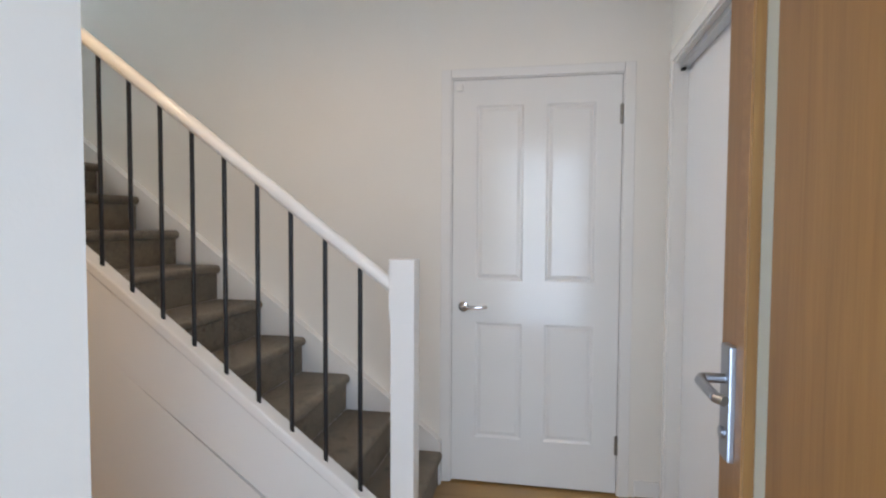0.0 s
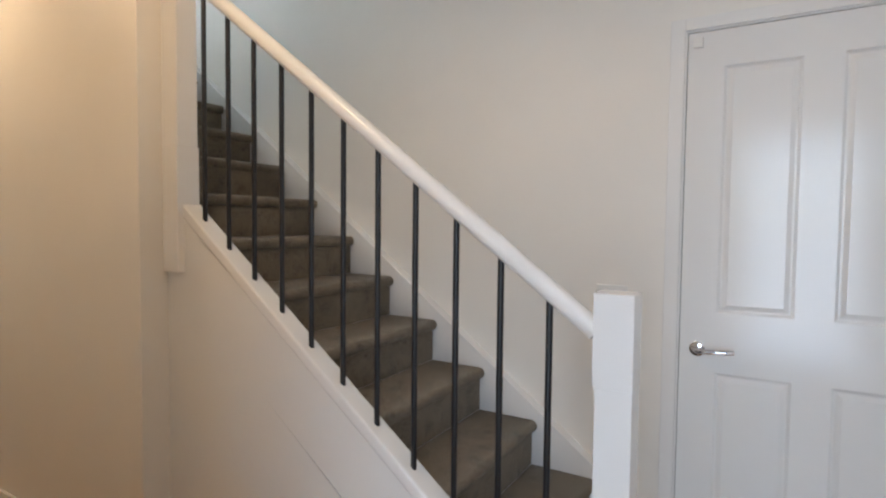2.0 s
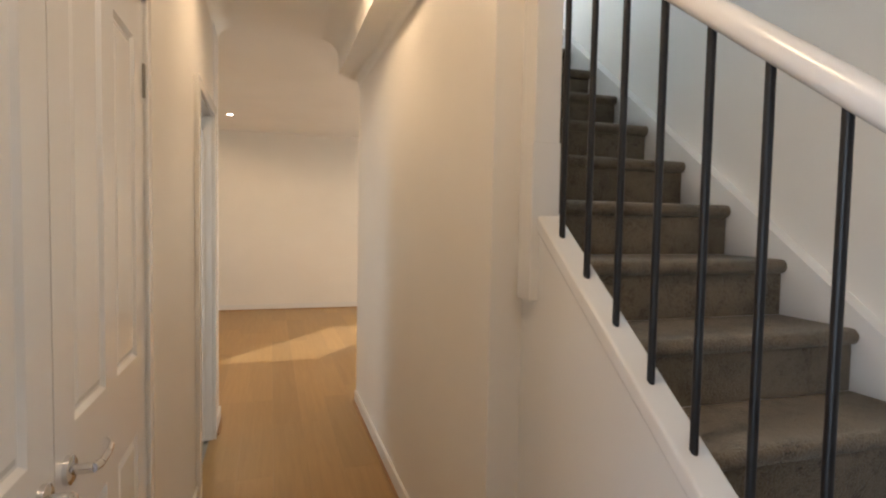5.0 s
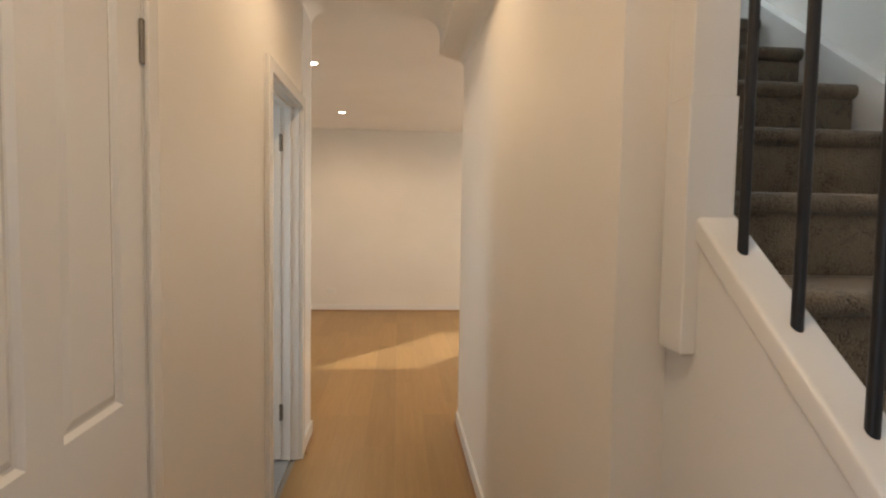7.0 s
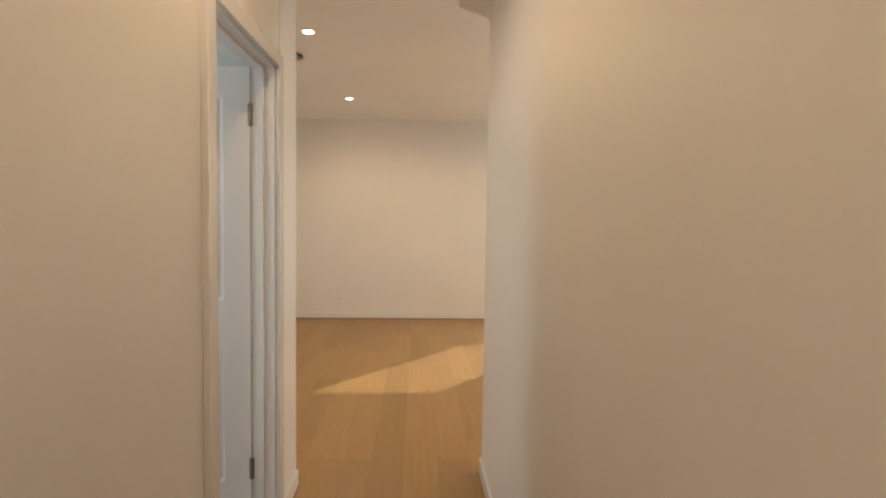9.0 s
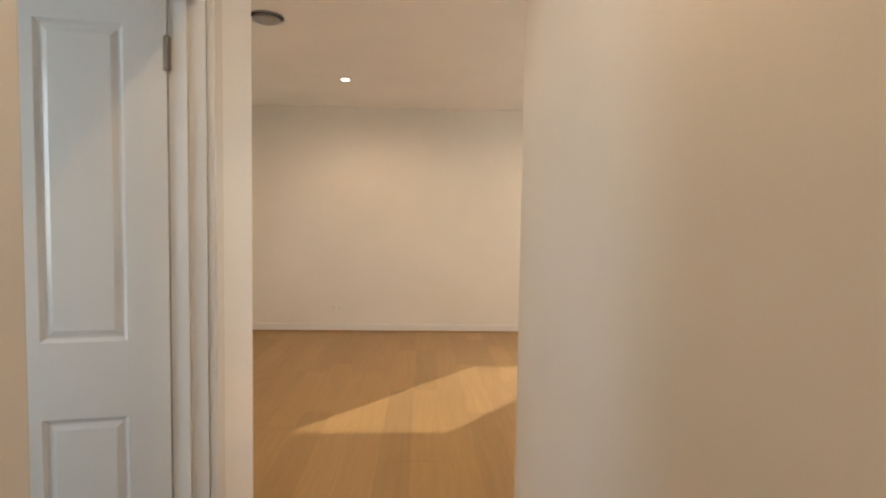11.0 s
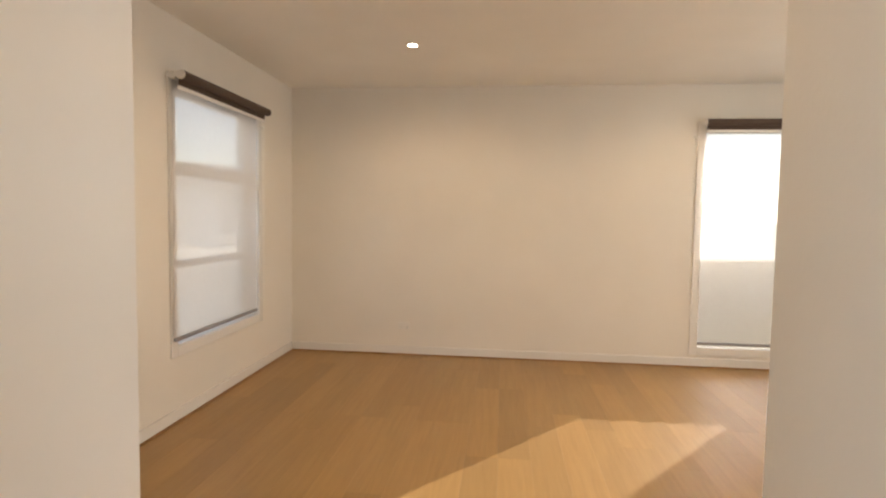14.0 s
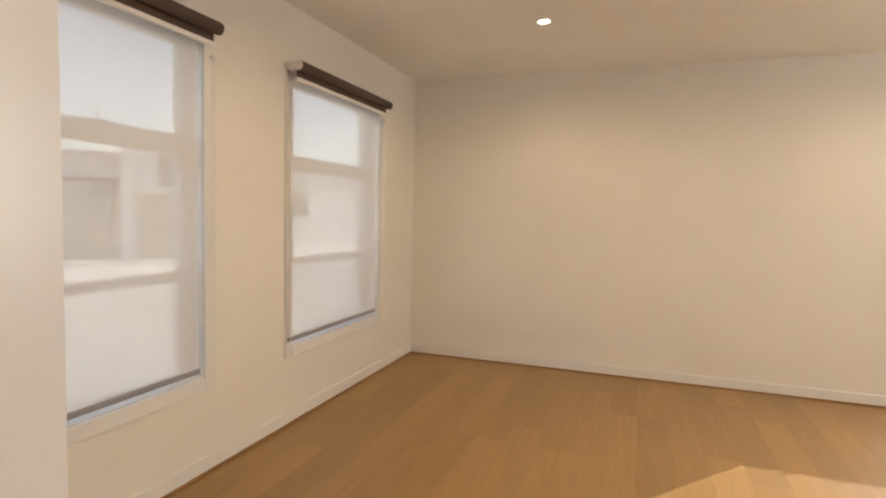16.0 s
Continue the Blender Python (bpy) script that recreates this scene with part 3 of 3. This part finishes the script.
bmesh.ops.bevel(bm, geom=[e for e in bm.edges if abs(e.verts[0].co.x - e.verts[1].co.x) < 1e-4], offset=0.011, segments=4, affect="EDGES", profile=0.6)
part("capping", bm, TRIM, stair, "white gloss capping with rounded edges", True)
bm = bmesh.new()
add_prism(bm, [(2.052, 0.0), (3.634, 0.0), (3.634, cap_z(3.634) - 0.32), (2.47, cap_z(2.47) - 0.32), (2.052, 0.05)], 0, 1.0745, 1.13)
tagged(part("wall_under_stairs", bm, TRIM, None, "white gloss-painted panel wall under the stair string"), category="wall", kind="structure")
# upper half newel against the end of the hall wall, hanging below the string
upper = thing("newel_post", pose(1.090, 3.567, 0), "square white-painted half newel against the wall end", "newel post")
bm = bmesh.new()
add_box(bm, (-0.044, -0.038, 1.168), (0.044, 0.044, 1.62), 0.003)
part("post_foot", bm, TRIM, upper)
bm = bmesh.new()
add_box(bm, (-0.038, -0.032, 1.62), (0.043, 0.044, CEIL_Z), 0.003)
part("post", bm, TRIM, upper)
bm = bmesh.new()
add_box(bm, (-0.032, 0.044, 1.168), (0.043, 0.067, CEIL_Z))
part("packer", bm, TRIM, upper)

# newel, handrail, balusters
newel = thing("newel_post", pose(1.102, 2.012, 0), "square white-painted newel post at the foot of the stairs", "newel post")
bm = bmesh.new()
add_box(bm, (-0.040, -0.0435, 0.0), (0.040, 0.0375, 0.993), 0.002)
part("post", bm, TRIM, newel)
bm = bmesh.new()
add_box(bm, (-0.0405, -0.0440, 0.993), (0.0405, 0.0435, 1.203), 0.0015)
part("post_head", bm, TRIM, newel)

RS, RZ, RY = 0.757, 1.206, 2.182


def rail_z(y):
    return RZ + (y - RY) * RS


rail = thing("handrail", pose(0, 0, 0), "round cream-white gloss handrail sloping up the stairs", "handrail")
bm = bmesh.new()
add_rod(bm, (1.103, 2.056, rail_z(2.056)), (1.103, 3.535, rail_z(3.535)), 0.0245, 28)
part("rail", bm, TRIM, rail, "", True)
for i in range(11):
    y = 3.457 - 0.1286 * i
    b_ = thing("baluster", pose(1.105, y, 0), "slim round black metal baluster between capping and handrail", "baluster", "stair balusters")
    bm = bmesh.new()
    add_rod(bm, (0, 0, cap_z(y) - 0.006), (0, 0, rail_z(y) - 0.015), 0.0083, 14)
    part("rod", bm, BLACK, b_, "", True)

# ---------------- windows and blinds ----------------


def window_unit(name, m, w, z0, z1, rails, clear_from, label, low_glass, catch_at):
    """Frame, sashes and panes; local x along the wall from 0 to w, local y into the room (0 at the wall face)."""
    win = thing(name, m, label, "window", kind="structure")
    # lining of the reveal and casing on the wall face
    d = -0.075
    boxed("reveal", TRIM, [((0, d, z0), (0.012, 0, z1)), ((w - 0.012, d, z0), (w, 0, z1)), ((0.012, d, z1 - 0.012), (w - 0.012, 0, z1)), ((0.012, d, z0), (w - 0.012, 0, z0 + 0.012))], win)
    c = 0.065
    for a, b in (((-c, 0, z0 - c), (0.006, 0.014, z1 + c)), ((w - 0.006, 0, z0 - c), (w + c, 0.014, z1 + c)), ((0.006, 0, z1 - 0.006), (w - 0.006, 0.0139, z1 + c)), ((0.006, 0, z0 - c), (w - 0.006, 0.0139, z0 + 0.006))):
        bm = bmesh.new()
        add_box(bm, a, b, 0.004)
        part("casing", bm, TRIM, win)
    fw, fy0, fy1 = 0.030, -0.140, -0.075
    boxed("window_frame", FRAME, [((0, fy0, z0), (fw, fy1, z1)), ((w - fw, fy0, z0), (w, fy1, z1)), ((fw, fy0, z1 - fw), (w - fw, fy1, z1)), ((fw, fy0, z0), (w - fw, fy1, z0 + fw))], win)
    levels = [z0 + fw] + [r for r in rails] + [z1 - fw]
    half = [0.024 if r < 1.2 and len(rails) > 1 else 0.046 for r in rails]
    for r, hh in zip(rails, half):
        boxed("rail", FRAME, [((fw, fy0 + 0.005, r - hh), (w - fw, fy1 - 0.002, r + hh))], win)
    for i, (a, b) in enumerate(zip(levels, levels[1:])):
        lo = a + (half[i - 1] if i else 0)
        hi = b - (half[i] if i < len(rails) else 0)
        s = 0.020
        boxed("sash", FRAME, [((fw, fy0 + 0.01, lo), (fw + s, fy1 - 0.012, hi)), ((w - fw - s, fy0 + 0.01, lo), (w - fw, fy1 - 0.012, hi))], win)
        pane = boxed("pane", GLASS if lo > clear_from else low_glass, [((fw + s - 0.005, -0.113, lo - 0.004), (w - fw - s + 0.005, -0.107, hi + 0.004))], win)
        pane.visible_shadow = lo <= clear_from
    # small casement catch on the top rail
    bm = bmesh.new()
    cx = w * catch_at
    add_box(bm, (cx - 0.02, -0.079, rails[-1] + 0.036), (cx + 0.02, -0.061, rails[-1] + 0.052), 0.003)
    add_rod(bm, (cx, -0.066, rails[-1] + 0.05), (cx + 0.035, -0.048, rails[-1] + 0.085), 0.006, 10)
    part("catch", bm, ALU, win, "small metal window catch", True)
    return win


def roller_blind(m, w, z_top, z_bot, label, chain_x):
    """Double roller: a wound-up brown blockout in front of a lowered ivory screen. Local x from 0 to w, y out of the wall; cord at chain_x."""
    bl = thing("roller_blind", m, label, "roller blind", "living room blinds")
    for x0 in (-0.010, w - 0.023):
        bm = bmesh.new()
        add_box(bm, (x0, 0.000, z_top - 0.042), (x0 + 0.006, 0.100, z_top - 0.022))
        add_rod(bm, (x0, 0.100, z_top - 0.032), (x0 + 0.008, 0.100, z_top - 0.032), 0.029, 24)
        part("bracket", bm, PVC, bl, "cream end bracket")
    bm = bmesh.new()
    add_rod(bm, (0, 0.100, z_top - 0.032), (w - 0.025, 0.100, z_top - 0.032), 0.031, 28)
    part("blockout_roll", bm, BROWN_CLOTH, bl, "wound-up dark brown blockout cloth", True)
    bm = bmesh.new()
    add_box(bm, (0.012, 0.0735, z_top - 0.098), (w - 0.037, 0.0765, z_top - 0.036))
    part("blockout_flap", bm, BROWN_CLOTH, bl)
    bm = bmesh.new()
    add_box(bm, (0.010, 0.066, z_top - 0.118), (w - 0.035, 0.084, z_top - 0.096), 0.004)
    part("blockout_rail", bm, PVC, bl, "cream bottom rail")
    bm = bmesh.new()
    add_rod(bm, (0.02, 0.042, z_top - 0.034), (w - 0.02, 0.042, z_top - 0.034), 0.024, 24)
    part("screen_roll", bm, PVC, bl, "", True)
    bm = bmesh.new()
    nx, nz = 10, 16
    vs = [[bm.verts.new((0.057 + (w - 0.102) * i / nx, 0.020 + 0.002 * math.sin(i * 1.9) * (k / nz), z_top - 0.04 + (z_bot - z_top + 0.04) * k / nz)) for k in range(nz + 1)] for i in range(nx + 1)]
    for i in range(nx):
        for k in range(nz):
            bm.faces.new([vs[i][k], vs[i + 1][k], vs[i + 1][k + 1], vs[i][k + 1]])
    part("screen_cloth", bm, SHEER, bl, "lowered ivory see-through screen cloth", True)
    bm = bmesh.new()
    add_box(bm, (0.057, 0.012, z_bot - 0.012), (w - 0.045, 0.028, z_bot + 0.014), 0.004)
    part("screen_rail", bm, GREY_BAR, bl, "grey bottom rail")
    bm = bmesh.new()
    for dy in (0.030, 0.050):
        add_rod(bm, (chain_x, dy, 0.66), (chain_x, dy, z_top - 0.05), 0.0018, 6)
    add_rod(bm, (chain_x, 0.030, 0.66), (chain_x, 0.050, 0.66), 0.004, 8)
    part("chain", bm, PVC, bl, "thin pull cord")
    bm = bmesh.new()
    bmesh.ops.create_uvsphere(bm, u_segments=16, v_segments=10, radius=0.017, matrix=pose(chain_x, 0.040, z_top - 0.155))
    part("cord_knob", bm, PVC, bl, "small glossy cord guide", True)
    return bl


# wall x = -1.585 faces +x: local x runs towards -y, so the origin is at the high-y end
window_unit("window_1", wall_pose(-1.585, 9.965, "E"), 1.23, 0.50, 2.22, [1.035, 1.695], 1.0, "tall white-cased window behind a screen blind", FROSTED, 0.42)
window_unit("window_2", wall_pose(-1.585, 7.995, "E"), 1.215, 0.50, 2.22, [1.035, 1.695], 1.0, "tall white-cased window with the street behind", FROSTED, 0.42)
window_unit("window_3", wall_pose(3.57, 10.74, "S"), 1.175, 0.18, 2.24, [1.045], 1.05, "tall window with sunlight through its upper pane", DIMMED, 0.75)
roller_blind(wall_pose(-1.575, 9.93, "E"), 1.30, 2.288, 0.56, "dark brown roll over a lowered ivory screen blind", -0.028)
roller_blind(wall_pose(-1.575, 7.985, "E"), 1.30, 2.288, 0.56, "dark brown roll over a lowered ivory screen blind", -0.028)
roller_blind(wall_pose(3.62, 10.73, "S"), 1.27, 2.315, 0.235, "grey-brown roll over a lowered ivory screen blind", 1.325)

# high stair window and side-room window, both simple frames
for nm, m_, w_, h_ in (("window_4", pose(1.19, 7.03, 3.75), 0.79, 1.20), ("window_5", pose(-1.745, 4.45, 1.0, 0, 0, 90), 0.80, 1.10)):
    win = thing(nm, m_, "plain white framed window", "window", kind="structure")
    boxed("window_frame", FRAME, [((0, 0, 0), (0.045, 0.04, h_)), ((w_ - 0.045, 0, 0), (w_, 0.04, h_)), ((0.045, 0, 0), (w_ - 0.045, 0.04, 0.045)), ((0.045, 0, h_ - 0.045), (w_ - 0.045, 0.04, h_))], win)
    pn = boxed("pane", GLASS, [((0.045, 0.015, 0.045), (w_ - 0.045, 0.021, h_ - 0.045))], win)
    pn.visible_shadow = False

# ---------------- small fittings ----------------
# the hall and entry fittings are added, out of view, round the fill lamps
for px, py in DOWNLIGHTS + HALL_FILL_LIGHTS + [ENTRY_FILL_LIGHT]:
    dl = thing("downlight", pose(px, py, CEIL_Z), "small round recessed white downlight, switched on, hall and entry ones added", "downlight", "ceiling downlights")
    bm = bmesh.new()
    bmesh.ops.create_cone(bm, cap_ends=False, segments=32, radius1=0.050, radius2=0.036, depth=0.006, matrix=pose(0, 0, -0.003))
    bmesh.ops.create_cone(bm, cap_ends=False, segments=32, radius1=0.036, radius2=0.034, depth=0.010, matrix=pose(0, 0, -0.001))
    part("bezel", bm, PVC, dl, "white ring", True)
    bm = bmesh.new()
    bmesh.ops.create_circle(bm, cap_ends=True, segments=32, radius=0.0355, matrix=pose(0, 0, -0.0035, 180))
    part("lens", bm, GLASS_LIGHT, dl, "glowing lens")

vent = thing("ceiling_vent", pose(-0.43, 7.86, CEIL_Z), "round white ceiling air vent", "air vent")
bm = bmesh.new()
for r0, r1, z0 in ((0.125, 0.105, -0.004), (0.095, 0.080, -0.012)):
    bmesh.ops.create_cone(bm, cap_ends=False, segments=40, radius1=r0, radius2=r1, depth=0.014, matrix=pose(0, 0, z0 - 0.003))
part("ring", bm, PVC, vent, "white vent ring", True)
bm = bmesh.new()
bmesh.ops.create_cone(bm, cap_ends=True, segments=40, radius1=0.072, radius2=0.085, depth=0.010, matrix=pose(0, 0, -0.026))
part("disc", bm, GREY_BAR, vent, "grey centre disc", True)
# solid dark disc stands in for the shade inside the throat
bm = bmesh.new()
bmesh.ops.create_cone(bm, cap_ends=True, segments=40, radius1=0.112, radius2=0.112, depth=0.004, matrix=pose(0, 0, -0.002))
part("throat", bm, DARK, vent, "dark disc for the shade in the vent throat", True)

gpo = thing("power_point", wall_pose(-0.415, 10.74, "S"), "white double power point on the end wall", "power point")
bm = bmesh.new()
add_box(bm, (-0.058, 0.0, 0.253), (0.058, 0.0125, 0.326), 0.003)
part("plate", bm, PVC, gpo)
for sx in (-0.03, 0.03):
    bm = bmesh.new()
    add_box(bm, (sx - 0.006, 0.0125, 0.307), (sx + 0.006, 0.016, 0.318), 0.001)
    part("switch", bm, PVC, gpo)
    # thin dark boxes give the shade inside the socket slots
    boxed("socket_slots", DARK, [((sx - 0.009, 0.0125, 0.276), (sx - 0.006, 0.0131, 0.286)), ((sx + 0.006, 0.0125, 0.276), (sx + 0.009, 0.0131, 0.286)), ((sx - 0.0015, 0.0125, 0.264), (sx + 0.0015, 0.0131, 0.272))], gpo)

sw = thing("light_switch", wall_pose(2.03, 2.248, "W"), "white wall plate with one small rocker switch", "light switch")
bm = bmesh.new()
add_box(bm, (-0.058, 0.0, 1.047), (0.058, 0.012, 1.121), 0.003)
part("plate", bm, PVC, sw)
bm = bmesh.new()
add_box(bm, (-0.006, 0.012, 1.076), (0.006, 0.0165, 1.092), 0.0015)
part("rocker", bm, PVC, sw)

# ---------------- outside, seen through the screens ----------------
house = thing("neighbour_house", pose(-17.0, 20.0, -0.2, 0, 0, 48), "rendered single-storey house across the street with a grey hipped roof", "house")
boxed("wall", RENDERED, [((-9, -4, 0), (2.9, 4, 2.2))], house)
bm = bmesh.new()
e = [(-9.6, -4.6, 2.2), (3.4, -4.6, 2.2), (3.4, 4.6, 2.2), (-9.6, 4.6, 2.2), (-5.0, 0, 3.45), (0.6, 0, 3.45)]
vs = [bm.verts.new(c) for c in e]
for f in ((0, 1, 5, 4), (1, 2, 5), (2, 3, 4, 5), (3, 0, 4), (3, 2, 1, 0)):
    bm.faces.new([vs[i] for i in f])
part("roof", bm, ROOF, house)
for wx in (-4.2, -1.6):
    wnd = boxed("window", FRAME, [((wx, -4.08, 0.9), (wx + 1.8, -4.0, 2.2))], house)
    boxed("pane", GLASS, [((wx + 0.08, -4.095, 0.98), (wx + 0.86, -4.081, 2.12)), ((wx + 0.94, -4.095, 0.98), (wx + 1.72, -4.081, 2.12))], wnd)
boxed("garage_door", WHITE_RENDER, [((-8.4, -4.07, 0), (-5.9, -4.0, 2.2))], house)
porch = boxed("portico", WHITE_RENDER, [((0.55, -5.6, 1.95), (2.5, -4.0, 3.15)), ((0.55, -5.6, 0), (0.85, -5.3, 1.95)), ((2.2, -5.6, 0), (2.5, -5.3, 1.95))], house, "white rendered entry portico")
boxed("portico_window", CONCRETE, [((1.45, -5.62, 2.15), (2.15, -5.601, 2.95))], porch, "grey upper window pane")

white_house = thing("neighbour_house", pose(-18.0, 22.3, -0.2, 0, 0, 53.2), "low white rendered house with a flat parapet roof", "house")
boxed("wall", WHITE_RENDER, [((0, 0, 0), (16, 7, 3.6))], white_house)
boxed("roof", WHITE_RENDER, [((-0.12, -0.12, 3.6), (16.12, 7.12, 3.8))], white_house, "pale flat parapet roof")
for wx in (1.4, 5.2, 10.5):
    wnd = boxed("window", FRAME, [((wx, -0.06, 1.2), (wx + 1.6, 0.0, 2.6))], white_house)
    boxed("pane", GLASS, [((wx + 0.07, -0.075, 1.27), (wx + 0.77, -0.061, 2.53)), ((wx + 0.83, -0.075, 1.27), (wx + 1.53, -0.061, 2.53))], wnd)

fence = thing("front_fence", pose(-7.5, 13.0, -0.2, 0, 0, 42), "low cream rendered fence with capped pillars", "fence")
for i in range(3):
    x = -8.05 + i * 2.8
    pil = boxed("pillar", CREAM_RENDER, [((x - 0.20, -0.20, 0), (x + 0.20, 0.20, 1.34))], fence)
    boxed("pillar_cap", CREAM_RENDER, [((x - 0.25, -0.25, 1.34), (x + 0.25, 0.25, 1.43))], pil)
    if i < 2:
        boxed("panel", RENDERED, [((x + 0.20, -0.08, 0), (x + 2.60, 0.08, 0.85))], fence)
box_pillar = boxed("letterbox_pillar", CREAM_RENDER, [((-3.05, -0.29, 0), (-2.83, -0.09, 1.36))], fence, "narrow cream letterbox pillar")
boxed("letterbox_head", CREAM_RENDER, [((-3.09, -0.33, 1.36), (-2.76, -0.05, 1.45))], box_pillar)
hedge = thing("hedge", pose(2.5, 16.4, -0.2), "low clipped green hedge behind the boundary fence", "hedge")
rng = random.Random(3)
leaf_v, leaf_f = [], []
for q in range(3200):
    x, y = rng.uniform(-5.5, 7.5), rng.uniform(-0.35, 0.35)
    top = 0.935 + 0.025 * math.sin(x * 2.1) + 0.02 * math.sin(x * 5.3 + 1) + 0.10 * math.exp(-((x - 1.1) / 0.22) ** 2)
    z = top * (1 - 0.75 * rng.random() ** 2.5)
    c, a, b = Vector((x, y, z)), Vector((rng.gauss(0, 1), rng.gauss(0, 1), rng.gauss(0, 1))).normalized(), Vector((rng.gauss(0, 1), rng.gauss(0, 1), rng.gauss(0, 1))).normalized()
    n = len(leaf_v)
    leaf_v += [tuple(c - a * 0.075), tuple(c + b * 0.035), tuple(c + a * 0.075), tuple(c - b * 0.035)]
    leaf_f.append((n, n + 1, n + 2, n + 3))
leaves = bpy.data.meshes.new("foliage")
leaves.from_pydata(leaf_v, [], leaf_f)
leaves.materials.append(LAWN)
foliage = new("foliage", leaves)
foliage.parent = hedge
tagged(foliage, kind="stuff")
boxed("stems", LAWN, [((-5.5, -0.2, 0), (7.5, 0.2, 0.80))], hedge, "dense dark inner twigs")
bf = thing("boundary_fence", pose(0, 15.5, -0.2), "grey steel boundary fence behind the house", "fence")
for i in range(9):
    x = -3.5 + i * 2.4
    boxed("fence_post", ROOF, [((x - 0.03, -0.03, 0), (x + 0.03, 0.03, 1.02))], bf)
    bm = bmesh.new()
    prof = []
    for q in range(13):
        prof.append((x + 0.03 + q * 0.195, 0.016 if q % 2 else -0.016))
    lo = [bm.verts.new((a, b, 0.05)) for a, b in prof]
    hi = [bm.verts.new((a, b, 0.97)) for a, b in prof]
    for q in range(12):
        bm.faces.new([lo[q], lo[q + 1], hi[q + 1], hi[q]])
    bmesh.ops.solidify(bm, geom=bm.faces[:], thickness=0.006)
    part("fence_sheet", bm, CONCRETE, bf)

# ---------------- floor boards, last ----------------
floor = thing("floor", pose(0, 0, 0), "honey-coloured timber laminate floor boards", "floor", kind="structure")
PW, PL, GAP = 0.190, 1.285, 0.0002
rng = random.Random(7)
shared = {}


def plank(x0, y0, y1):
    ln = round(y1 - y0, 3)
    if ln < 0.05:
        return
    if ln not in shared:
        bm = bmesh.new()
        add_box(bm, (GAP, GAP, -0.012), (PW - GAP, ln - GAP, 0.0))
        top = [e for e in bm.edges if all(v.co.z > -0.001 for v in e.verts)]
        bmesh.ops.bevel(bm, geom=top, offset=0.0005, segments=1, affect="EDGES")
        shared[ln] = mesh_of("floor_board", bm, LAMINATE)
    ob = new("floor_board", shared[ln])
    ob.location = (x0, y0, 0)
    ob.parent = floor


for k in range(-9, 24):
    x0 = -0.02 + PW * k
    if k < -2:
        lo, hi = 6.05, 10.76
    elif k < 0:
        lo, hi = None, None
    elif k <= 10:
        lo, hi = 0.90, 10.76
    else:
        lo, hi = 6.15, 10.76
    spans = [(lo, hi)] if lo is not None else [(0.90, 2.27), (6.05, 10.76)]
    if k == -3:
        spans.append((0.90, 2.27))
    for lo, hi in spans:
        y = lo
        step = round(rng.choice([0.3, 0.5, 0.7, 0.9, 1.1]) * PL, 3)
        while y < hi - 0.001:
            y2 = min(hi, y + step)
            plank(x0, y, y2)
            y, step = y2, PL
